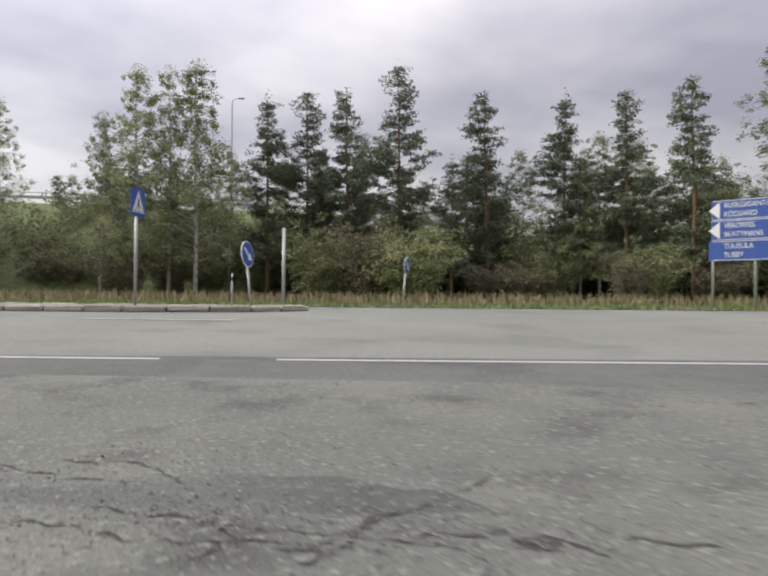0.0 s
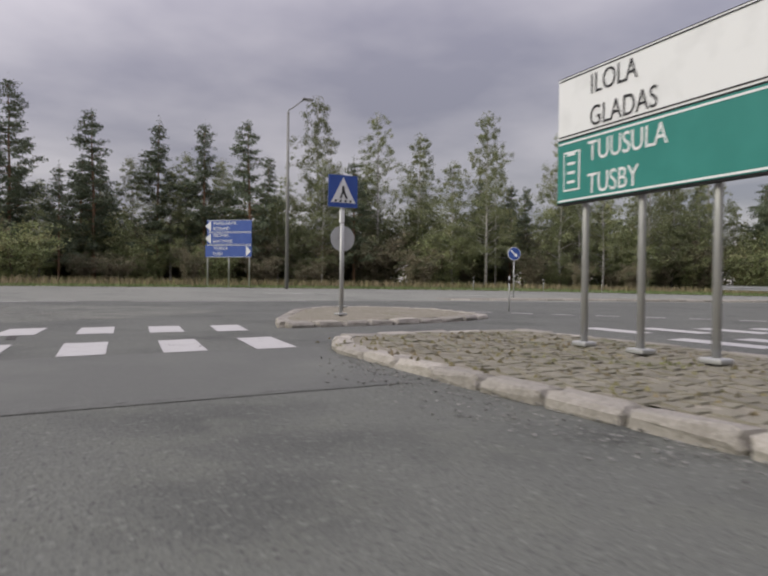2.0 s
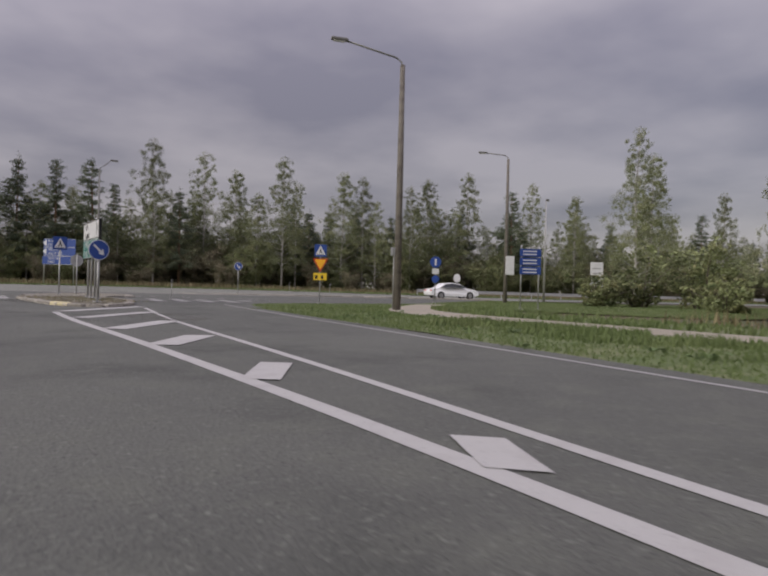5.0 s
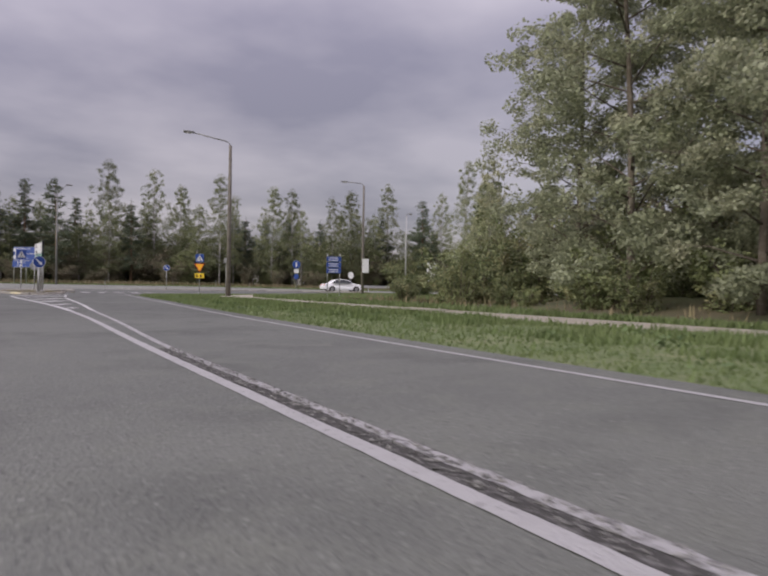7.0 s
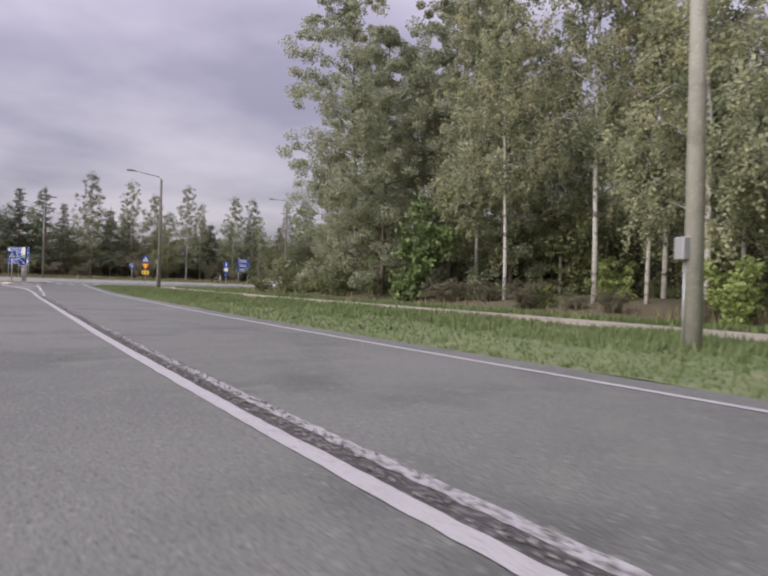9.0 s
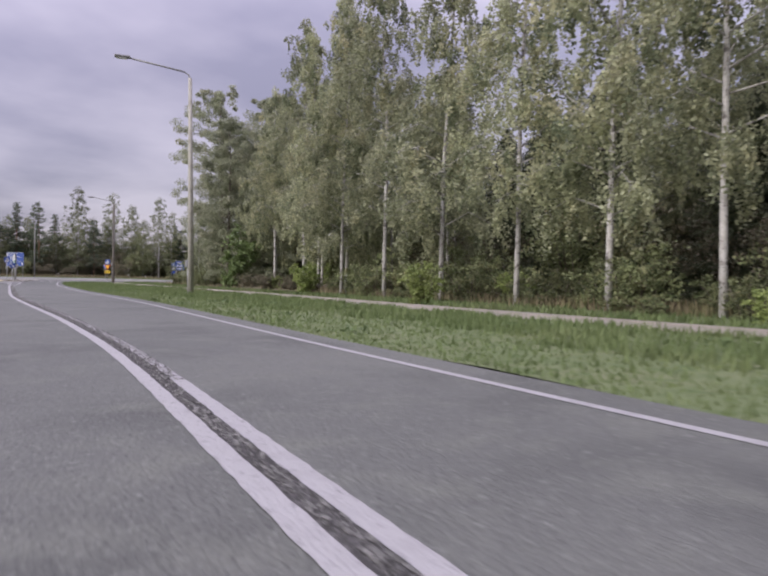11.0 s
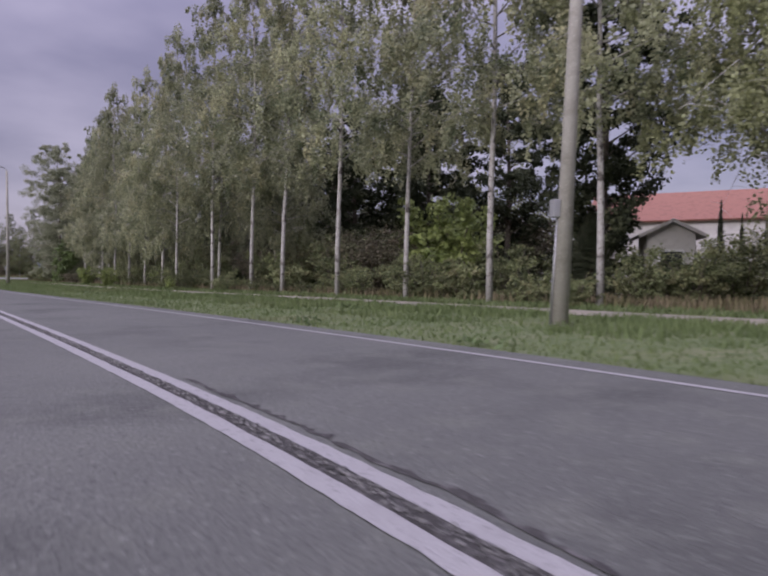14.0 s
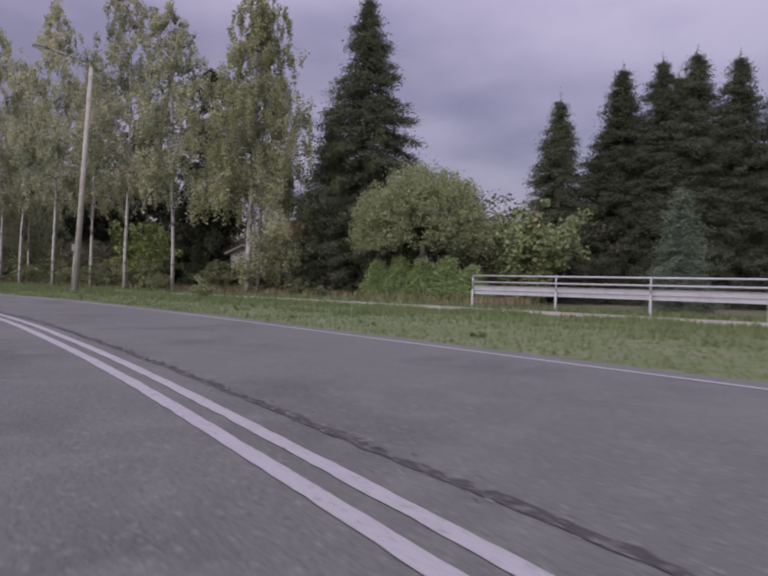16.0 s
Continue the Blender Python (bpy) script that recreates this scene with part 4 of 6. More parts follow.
def arrow_boards():
    """Stacked blue direction arrows beyond the main road."""
    a, b = Vector((21.9, 24.6)), Vector((23.9, 22.4))
    mid = (a + b) / 2
    w = (b - a).length
    root = thing("direction_sign", pose(mid.x, mid.y, 0.38, 0, 0, math.degrees(math.atan2(b.y - a.y, b.x - a.x))), "three stacked blue direction arrow boards on steel legs", "road sign")
    h = w / 2
    rows = ((3.95, 3.23, ("RUSKEASANTA", "RÖDSAND"), 0), (3.22, 2.5, ("VEROMIES", "SKATTMANS"), 0), (2.48, 1.76, ("TUUSULA", "TUSBY"), 1))
    for z1, z0, words, right in rows:
        p = flat("board", [(-h + (0 if right else .1), z0), (h, z0), (h, z1), (-h + (0 if right else .1), z1)], 0.0, "blue", root, "blue direction board", 0.03)
        for q in ((z0 + .015, z0 + .035), (z1 - .035, z1 - .015)):
            flat("border", [(-h + .12, q[0]), (h - .02, q[0]), (h - .02, q[1]), (-h + .12, q[1])], -0.006, "white", p)
        zm = (z0 + z1) / 2
        if right:
            flat("arrowhead", [(h - .34, z0 + .05), (h - .34, z1 - .05), (h - .03, zm)], -0.007, "white", p, "white arrowhead")
        else:
            flat("arrowhead", [(-h + .36, z0 + .05), (-h + .36, z1 - .05), (-h, zm)], -0.007, "white", p, "white arrowhead")
        for k, t in enumerate(words):
            lettering(t, 0.27, (-h + .5, -0.008, z1 - .2 - .32 * k), "white", p, 0.82)
    for x in (-h + .12, 0.02, h - .16):
        tube("leg", [(x, 0.08, -.2), (x, 0.08, 3.6)], 0.05, M["galv"], root)


arrow_boards()


def yield_post():
    root = sign_root("yield_sign", 25.1, -11.05, -0.02, -35, "crossing sign, yield triangle and yellow plate stacked on one pole")
    pole(root, 2.85, 0.03)
    crossing_panel(root, 2.55, 0.58)
    p = flat("triangle_plate", at([(-.36, .3), (.36, .3), (0, -.34)], 1.86), 0.0, "red", root, "red edged yield triangle", 0.02)
    flat("triangle_face", at([(-.28, .25), (.28, .25), (0, -.25)], 1.87), -0.006, "orange", p, "orange yield face")
    q = flat("plate", at([(-.32, -.17), (.32, -.17), (.32, .17), (-.32, .17)], 1.3), 0.0, "yellow", root, "yellow plate with dark marks", 0.02)
    for dx in (-.18, .1):
        flat("mark", at([(dx - .06, -.1), (dx + .06, -.1), (dx + .06, .06), (dx - .06, .06)], 1.3), -0.006, "black", q)


yield_post()


def cycle_sign():
    root = sign_root("cycle_sign", 34.4, -9.8, 0.0, -35, "round blue path sign with small plate on a pole")
    pole(root, 2.7)
    p = flat("panel", at(ring_pts(.33), 2.42), 0.0, "blue", root, "blue disc", 0.02)
    flat("mark", at([(-.05, -.2), (.05, -.2), (.05, .2), (-.05, .2)], 2.42), -0.006, "white", p)
    flat("plate", at([(-.2, -.16), (.2, -.16), (.2, .16), (-.2, .16)], 1.88), 0.0, "white", root, "small pale plate", 0.02)
    q = flat("lower_panel", at(ring_pts(.22), 1.42), 0.0, "blue", root, "small blue plate", 0.02)


cycle_sign()


def guide_sign():
    root = sign_root("guide_sign", 30.9, -19.0, 0.0, -32, "tall blue guide sign on two poles")
    for x in (-.42, .42):
        pole(root, 2.9, 0.03, x=x)
    for i in range(3):
        z = 2.72 - .4 * i
        p = flat("panel", [(-.5, z - .34), (.5, z - .34), (.5, z), (-.5, z)], 0.0, "blue", root, "blue plate", 0.02)
        for k in range(2):
            flat("bar", [(-.36, z - .13 - .14 * k), (.3, z - .13 - .14 * k), (.3, z - .08 - .14 * k), (-.36, z - .08 - .14 * k)], -0.006, "white", p)


guide_sign()
ws = sign_root("info_board", 48.1, -12.3, 0.0, -40, "white information board on two poles")
for x in (-.3, .3):
    pole(ws, 2.9, 0.03, x=x)
p = flat("panel", [(-.45, 1.25), (.45, 1.25), (.45, 3.0), (-.45, 3.0)], 0.0, "white", ws, "white panel", 0.02)
for k in range(4):
    flat("bar", [(-.3, 1.5 + .34 * k), (.3, 1.5 + .34 * k), (.3, 1.58 + .34 * k), (-.3, 1.58 + .34 * k)], -0.006, "signback", p)
sw = sign_root("round_sign", 53.1, 5.2, 0.1, -40, "small white round sign on a thin pole")
pole(sw, 1.9, 0.035)
flat("panel", at([(1.0 * a, 1.25 * b) for a, b in ring_pts(.33)], 1.85), 0.0, "white", sw, "white round face", 0.02)


def delineator(x, y, h=0.85, label="slim white roadside marker post"):
    root = thing("marker_post", Matrix.Translation((x, y, gz(x, y))), label, "marker post", "roadside marker posts")
    tube("post", [(0, 0, -.05), (0, 0, h)], 0.02, M["galv"], root, n=8)
    tube("band", [(0, 0, h - .2), (0, 0, h - .1)], 0.023, M["black"], root, n=8, label="dark band")


for x, y, h in ((36.8, 17.7, 0.85), (41.4, 16.1, 0.85), (44.8, 14.2, 0.85), (22.6, -0.0, 1), (5.4, 19.4, 0.95)):
    delineator(x, y, h)

# ---- lamps and poles ----


def street_lamp(name, x, y, z, h, arm, lift, heading, material, r0, label, box_at=None, lean=(0, 0)):
    root = thing(name, pose(x, y, z, 0, 0, heading), label, "street lamp")
    tube("pole", [(0, 0, -.2), (lean[0] * .5, lean[1] * .5, h * .5), (lean[0], lean[1], h)], [r0, r0 * .8, r0 * .6], M[material], root, n=14)
    pts = [(lean[0], lean[1], h - .25), (lean[0] + .04, lean[1], h + .1), (lean[0] + .25, lean[1], h + .24), (lean[0] + arm, lean[1], h + .24 + lift)]
    tube("arm", pts, 0.035, M["lamp_head"], root, n=10, label="thin bent steel arm")
    bm = bmesh.new()
    box(bm, (lean[0] + arm + .22, lean[1], h + .24 + lift + .02), (0.62, 0.2, 0.12), bevel=0.04)
    hd = part("lamp_head", bm, M["lamp_head"], root, "flat grey lamp head")
    bm = bmesh.new()
    box(bm, (lean[0] + arm + .24, lean[1], h + .24 + lift - .055), (0.42, 0.15, 0.03), bevel=0.01)
    part("diffuser", bm, M["lens"], hd, "pale lamp glass")
    if box_at:
        bm = bmesh.new()
        bx = lean[0] * box_at / h + r0 * .9
        box(bm, (bx + .05, -.04, box_at), (0.13, 0.17, 0.3), bevel=0.015)
        part("junction_box", bm, M["galv"], root, "grey junction box")
        tube("conduit", [(r0 + .01, -.03, 0), (bx + .012, -.03, box_at - .15)], 0.02, M["galv"], root, n=6, label="thin grey conduit")
    return root


street_lamp("street_lamp", 22.95, -18.8, -.05, 9.1, 2.2, 0.35, 157, "darkwood", 0.15, "dark wooden lamp pole with long bent arm", 2.2)
far_lamp = street_lamp("street_lamp", 43.0, -8.3, 0, 10.0, 1.6, 0.1, 145, "darkwood", 0.14, "wooden lamp pole with bent arm beside the far junction", None)
street_lamp("street_lamp", 8.0, -68.2, -.05, 9.4, 2.5, 0.3, 158, "wood", 0.13, "weathered wooden lamp pole with long arm and grey box", 1.42, lean=(0.15, 0))
street_lamp("street_lamp", -3.28, -121.58, 0, 10.0, 1.8, 0.35, 140, "wood", 0.14, "weathered wooden lamp pole leaning slightly with grey box", 2.0, lean=(-0.45, -.1))
street_lamp("street_lamp", 24.7, 19.3, 0.35, 9.7, 0.9, 0.55, -8, "lamp_head", 0.11, "grey steel street lamp with short curved arm")
street_lamp("street_lamp", 51.0, -6.0, 0.1, 8.0, 1.6, 0.1, 30, "galv", 0.1, "thin steel street lamp far along the road")
street_lamp("street_lamp", -1.2, 69.6, 8.8, 11.6, 0.7, 0.1, 0, "lamp_head", 0.1, "tall thin lamp on the embankment behind the trees")


def embankment():
    """Grassy bank of the road that crosses behind the woods."""
    xs = np.arange(-130, 33, 4.0)
    prof = ((52, 0.3), (57, 3.3), (62, 7.0), (66, 8.8), (68, 9.1), (82, 9.1), (98, 0.2))
    v, f = [], []
    for x in xs:
        k = smooth01((30 - x) / 22)
        for y, z in prof:
            v.append((float(x), y + .12 * float(x) * (1 if x < 0 else 0), .2 + (z - .2) * k + .15 * noise.noise((x * .2, y * .2, 0)) * k))
    w = len(prof)
    for i in range(len(xs) - 1):
        for j in range(w - 1):
            f.append((i * w + j, (i + 1) * w + j, (i + 1) * w + j + 1, i * w + j + 1))
    tagged(pydata("embankment", v, f, M["grass_soil"], smooth=True), "grassy embankment behind the woods", kind="structure")
    root = thing("guard_rail", Matrix.Translation((0, 68.6, 9.05)), "dark guard rail along the top of the embankment", "guard rail")
    bm = bmesh.new()
    box(bm, (-28, 0, .72), (68, .08, .3), Matrix.Rotation(.1, 4, "Z"), bevel=.02)
    part("beam", bm, M["rail"], root, "long steel beam")
    bm = bmesh.new()
    box(bm, (-28, 0, 1.15), (68, .06, .07), Matrix.Rotation(.1, 4, "Z"))
    part("pipe", bm, M["rail"], root, "slim upper rail")
    for i in range(18):
        bm = bmesh.new()
        box(bm, (-60 + 3.8 * i, .07, .5), (.12, .1, 1.4), Matrix.Rotation(.1, 4, "Z"))
        part("post", bm, M["rail"], root)


embankment()
bm = bmesh.new()
box(bm, (-.25, 0.16, 2.6), (0.6, 0.1, 1.3), bevel=0.02)
part("board", bm, M["white"], far_lamp, "pale grey board fixed on the pole")

# ---- guard rails ----


def guard_rail(pts, label, h=0.62, pipe=(1.0, 1.28), post_every=2.0, name="guard_rail"):
    base = Vector((*pts[0], gz(*pts[0])))
    root = thing(name, Matrix.Translation(base), label, "guard rail")
    V = [Vector((x - base.x, y - base.y, gz(x, y) - base.z)) for x, y in pts]
    prof = [(0, -.16), (.05, -.12), (.05, -.05), (.01, -.01), (.01, .01), (.05, .05), (.05, .12), (0, .16)]
    v, f = [], []
    for i, p in enumerate(V):
        d = (V[min(i + 1, len(V) - 1)] - V[max(i - 1, 0)]).normalized()
        nrm = Vector((d.y, -d.x, 0))
        for o, dz in prof:
            v.append(tuple(p + nrm * (-o - .06) + Vector((0, 0, h + dz))))
    k = len(prof)
    for i in range(len(V) - 1):
        for j in range(k - 1):
            f.append((i * k + j, i * k + j + 1, (i + 1) * k + j + 1, (i + 1) * k + j))
    beam = pydata("beam", v, f, M["rail"], root, "corrugated steel beam")
    sol = beam.modifiers.new("thickness", "SOLIDIFY")
    sol.thickness = 0.006
    for z in pipe:
        tube("pipe", [tuple(p + Vector((0, 0, z))) for p in V], 0.03, M["rail"], root, n=8, label="slim steel pipe")
    for a, b in zip(V[:-1], V[1:]):
        n = max(1, round((b - a).length / post_every))
        for i in range(n):
            p = a.lerp(b, i / n)
            bm = bmesh.new()
            top = max(pipe) if pipe else h + .1
            box(bm, (p.x, p.y, h / 2 - .05), (0.1, 0.07, h + .1), bevel=0.008)
            part("post", bm, M["rail"], root)
            if pipe:
                tube("upright", [(p.x, p.y, h), (p.x, p.y, top)], 0.026, M["rail"], root, n=8)
    return root


guard_rail([(-0.35, -138.85), (-1.15, -142), (-2.15, -145), (-3.25, -148), (-4.65, -151.4), (-7.5, -158)], "galvanised guard rail with two pipe rails beside the path", h=0.66, pipe=(0.94, 1.17), post_every=3.2)
guard_rail([(54, 11.4), (59, 8.6), (72, 2.4), (92, -9)], "low grey guard rail along the far side of the main road", h=0.55, pipe=(), post_every=4)

# ---- trees: a trunk mesh with limbs, and a crown of many small leaves ----


def leaves(name, centres, size, material, parent, rng, aspect=1.0, hang=0.0, jitter=0.35, axis=None):
    """One kite-shaped leaf at every centre, turned at random; hang pulls the leaf axis downwards, axis gives it a direction."""
    c = np.asarray(centres)
    n = len(c)
    d = rng.normal(size=(n, 3))
    if axis is not None:
        d = d * .85 + axis
    d[:, 2] = d[:, 2] * (1 - hang) - hang * 1.2
    d /= np.linalg.norm(d, axis=1)[:, None]
    e = rng.normal(size=(n, 3))
    e -= (e * d).sum(1)[:, None] * d
    e /= np.linalg.norm(e, axis=1)[:, None]
    s = size * (1 + jitter * rng.uniform(-1, 1, n))[:, None]
    a, b = d * s * 0.5, e * s * 0.5 * aspect
    v = np.stack([c - a, c + b * 0.9 - a * 0.1, c + a, c - b * 0.9 - a * 0.1], 1).reshape(-1, 3)
    f = np.arange(4 * n).reshape(-1, 4)
    return pydata(name, v, f, material, parent)


def joined_tubes(name, lines, material, parent):
    v, f = [], []
    for pts, rad, n in lines:
        a, b = tube_data(pts, rad, n)
        o = len(v)
        v += a
        f += [tuple(i + o for i in q) for q in b]
    return pydata(name, v, f, material, parent, smooth=True)


def bend(rng, h, k, amp):
    z = np.linspace(0, h, k)
    off = np.cumsum(rng.normal(0, amp, (k, 2)), 0)
    off -= off[0]
    off *= (z / h)[:, None]
    return [(float(off[i, 0]), float(off[i, 1]), float(z[i])) for i in range(k)]


def on(line, u):
    i = min(int(u * (len(line) - 1)), len(line) - 2)
    t = u * (len(line) - 1) - i
    return np.array(line[i]) * (1 - t) + np.array(line[i + 1]) * t


def tn(rng, n):
    """Scatter without far strays."""
    return np.clip(rng.normal(size=(n, 3)), -1.5, 1.5)


def tree_root(name, label, category, group=""):
    return thing(name, Matrix(), label, category, group)


def ball(rng, n):
    """Points of a filled ball, thinner towards its middle."""
    d = rng.normal(size=(n, 3))
    return d / np.linalg.norm(d, axis=1)[:, None] * rng.uniform(0, 1, n)[:, None] ** .42


def broad_tree(name, seed, h, r0, crown0, width, nleaf, leaf, bark, leafmat, label, limbs=26, droop=0.35, hang=0.5, tuft=0.4, per=60, category="tree", cone=False, strand=0.0, skirt=None):
    """Birches and other leaf trees: limbs fork into twigs that carry tufts of leaves; crown0 is the height share where leaves begin; skirt: lowest leaves away from one side."""
    rng = np.random.default_rng(seed)
    root = tree_root(name, label, category)
    lines, cen = [], []
    line = bend(rng, h, 9, 0.10)
    line = [(x, y, z - (0.15 if i == 0 else 0)) for i, (x, y, z) in enumerate(line)]
    lines.append((line, [r0 * (1 - .93 * i / 8) + .008 for i in range(9)], 10))
    for i in range(limbs):
        u = crown0 + (0.97 - crown0) * (i + rng.uniform(0, 1)) / limbs
        p = on(line, u)
        s = (u - crown0) / (1 - crown0)
        prof = (math.sin(math.pi * (0.16 + 0.78 * s ** 0.9))) ** 0.7
        prof = min(1.0, (1 - s) ** .7 * 1.12, .6 + 2.5 * s) if cone else prof
        ln = width * (prof * rng.uniform(.55, 1.05) + .05)
        a = 2.4 * i + rng.uniform(-.6, .6)
        if skirt is not None and p[2] < skirt[0] - .6 and math.cos(a - skirt[1]) < 0:
            continue
        rise = rng.uniform(.25, .75)
        q1 = p + np.array([math.cos(a), math.sin(a), rise]) * ln * .5
        q2 = p + np.array([math.cos(a), math.sin(a), rise * .9 - droop]) * ln
        lines.append(([tuple(p), tuple(q1), tuple(q2)], [r0 * .3 * (1 - .6 * s) + .006, .014, .005], 5))
        k = int(nleaf / limbs * (.3 + 1.15 * prof))
        m = max(3, k // per)
        t = rng.uniform(.28, 1.04, m)[:, None] ** .8
        hold = np.where(t < .5, p + (q1 - p) * t * 2, q1 + (q2 - q1) * (t - .5) * 2)
        tips = hold + tn(rng, m) * [.17 * width, .17 * width, .11 * width] * (.35 + .65 * t) * (.4 + .6 * prof)
        for j in range(0, m, 3):
            lines.append(([tuple(hold[j]), tuple(tips[j])], [.009, .004], 3))
        rad = tuft * rng.uniform(.6, 1.3, m) * (.5 + .5 * prof)
        pick = rng.integers(0, m, k)
        g = ball(rng, k) * rad[pick][:, None] * [1, 1, .72]
        if strand:
            long = rng.uniform(.4, 1.0, m) * strand * (.45 + .6 * prof)
            sway = rng.normal(0, .13, (m, 2))
            dn = rng.uniform(0, 1, k) ** 1.15
            g *= (1 - .62 * dn)[:, None]
            g[:, 2] -= dn * long[pick]
            g[:, :2] += sway[pick] * dn[:, None]
        g += tips[pick]
        g[:, 2] -= rng.exponential(.12, k) * hang
        cen.append(g)
    k = int(nleaf * (.008 if cone else .03))
    cen.append(np.array(line[-1]) + ball(rng, k) * [tuft, tuft, h * .04] - [0, 0, h * .03])
    c = np.concatenate(cen)
    c = c[c[:, 2] > h * crown0 * .6]
    if skirt is not None:
        low, a = skirt
        c = c[(c[:, 2] > low + .5 * np.sin(c[:, 0] * 3)) | (c[:, 0] * math.cos(a) + c[:, 1] * math.sin(a) > -.2)]
    joined_tubes("trunk", lines, M[bark], root)
    leaves("crown", c, leaf, M[leafmat], root, rng, aspect=.8, hang=hang * .6)
    return root


def pine(seed, h, label="dark green pine with reddish trunk and layered boughs", crown0=0.3, width=2.3, dens=1.0):
    rng = np.random.default_rng(seed)
    root = tree_root("pine_tree", label, "tree")
    line = bend(rng, h, 8, .07)
    line[0] = (0, 0, -.2)
    lines = [(line, [.17 * (1 - .9 * i / 7) + .012 for i in range(8)], 9)]
    cen, z = [], crown0 * h
    while z < h * .99:
        s = (z / h - crown0) / (1 - crown0)
        w = width * (1 - s) ** .55 * (0.78 + .3 * math.sin(seed + s * 11)) + .2
        for j in range(rng.integers(4, 7)):
            a = rng.uniform(0, 2 * math.pi)
            ln = w * rng.uniform(.6, 1.15)
            p = on(line, min(.999, z / h))
            q = p + np.array([math.cos(a) * ln, math.sin(a) * ln, ln * rng.uniform(.05, .45) - .12 * ln * (1 - s)])
            lines.append(([tuple(p), tuple((p + q) / 2 - [0, 0, .06 * ln]), tuple(q)], [.03 * (1 - .7 * s) + .006, .016, .006], 4))
            tufts = max(2, int(ln * 4.2 * dens))
            for t in np.linspace(.32, 1.0, tufts):
                m = p + (q - p) * t + rng.normal(size=3) * .14
                cen.append(m + tn(rng, int(15 * dens)) * [.2, .2, .09])
        z += rng.uniform(.45, .75)
    cen.append(np.array(line[-1]) + rng.normal(size=(40, 3)) * [.14, .14, .35])
    joined_tubes("trunk", lines, M["pine_bark"], root)
    leaves("crown", np.concatenate(cen), .26, M["pine_needle"], root, rng, aspect=.3)
    return root


def spruce(seed, h, width, label="tall dark spruce with drooping boughs down to the ground", matname="spruce_needle", dens=1.0, base=0.04, size=.26, aspect=.42):
    rng = np.random.default_rng(seed)
    root = tree_root("spruce_tree", label, "tree")
    lines = [([(0, 0, -.2), (0, 0, h * .5), (0, 0, h)], [.02 * h * .9, .012 * h, .01], 8)]
    cen, z = [], base * h
    while z < h * .985:
        s = z / h
        w = width * (1 - s) ** .82 + .1
        for j in range(rng.integers(9, 14)):
            a = rng.uniform(0, 2 * math.pi)
            ln = w * rng.uniform(.55, 1.15)
            p = np.array([0, 0, z + rng.uniform(-.1, .1)])
            q = p + np.array([math.cos(a) * ln, math.sin(a) * ln, -ln * rng.uniform(.12, .38)])
            e = q + np.array([math.cos(a), math.sin(a), .5]) * .12 * ln
            lines.append(([tuple(p), tuple(q), tuple(e)], [.022, .01, .004], 4))
            k = int(ln * 120 * dens) + 14
            t = rng.uniform(.12, 1.08, k)[:, None] ** .8
            g = p + (q - p) * t + rng.normal(size=(k, 3)) * [.12, .12, .05] * (.6 + .8 * t)
            g[:, 2] -= rng.exponential(.10, k)
            cen.append(g)
        z += rng.uniform(.2, .32) * (h / 14) ** .5
    cen.append(np.array([0, 0, h]) + rng.normal(size=(30, 3)) * [.05, .05, .28])
    joined_tubes("trunk", lines, M["dark_bark"], root)
    leaves("crown", np.concatenate(cen), size, M[matname], root, rng, aspect=aspect, hang=.3)
    return root


def shrub(name, seed, h, width, nleaf, leaf, leafmat, label, stems=9, category="shrub", aspect=.75, lean=(0, 0), tuft=.2, per=36):
    """Stems that fan out from one foot, each with tufts of leaves; lean shifts the top sideways."""
    rng = np.random.default_rng(seed)
    root = tree_root(name, label, category)
    lines, cen = [], []
    for i in range(stems):
        a, ln = 2.4 * i + rng.uniform(-.5, .5), h * rng.uniform(.6, 1.02)
        out = width * rng.uniform(.2, .9)
        b = np.array([math.cos(a) * width * .12, math.sin(a) * width * .12, -.08])
        m = b + np.array([math.cos(a) * out * .45 + lean[0] * .35, math.sin(a) * out * .45 + lean[1] * .35, ln * .55])
        q = b + np.array([math.cos(a) * out + lean[0], math.sin(a) * out + lean[1], ln * (1 - .25 * out / width)])
        lines.append(([tuple(b), tuple(m), tuple(q)], [.035, .02, .006], 5))
        k = nleaf // stems
        nt = max(4, k // per)
        t = rng.uniform(.08, 1.02, nt)[:, None]
        hold = np.where(t < .5, b + (m - b) * t * 2, m + (q - m) * (t - .5) * 2)
        tips = hold + tn(rng, nt) * [width * .26, width * .26, h * .09] * (.4 + .6 * t)
        pick = rng.integers(0, nt, k)
        rad = tuft * width * rng.uniform(.6, 1.25, nt)
        cen.append(tips[pick] + ball(rng, k) * rad[pick][:, None] * [1, 1, .75])
    c = np.concatenate(cen)
    c = c[c[:, 2] > .04]
    joined_tubes("trunk", lines, M["dark_bark"], root)
    leaves("crown", c, leaf, M[leafmat], root, rng, aspect=aspect)
    return root


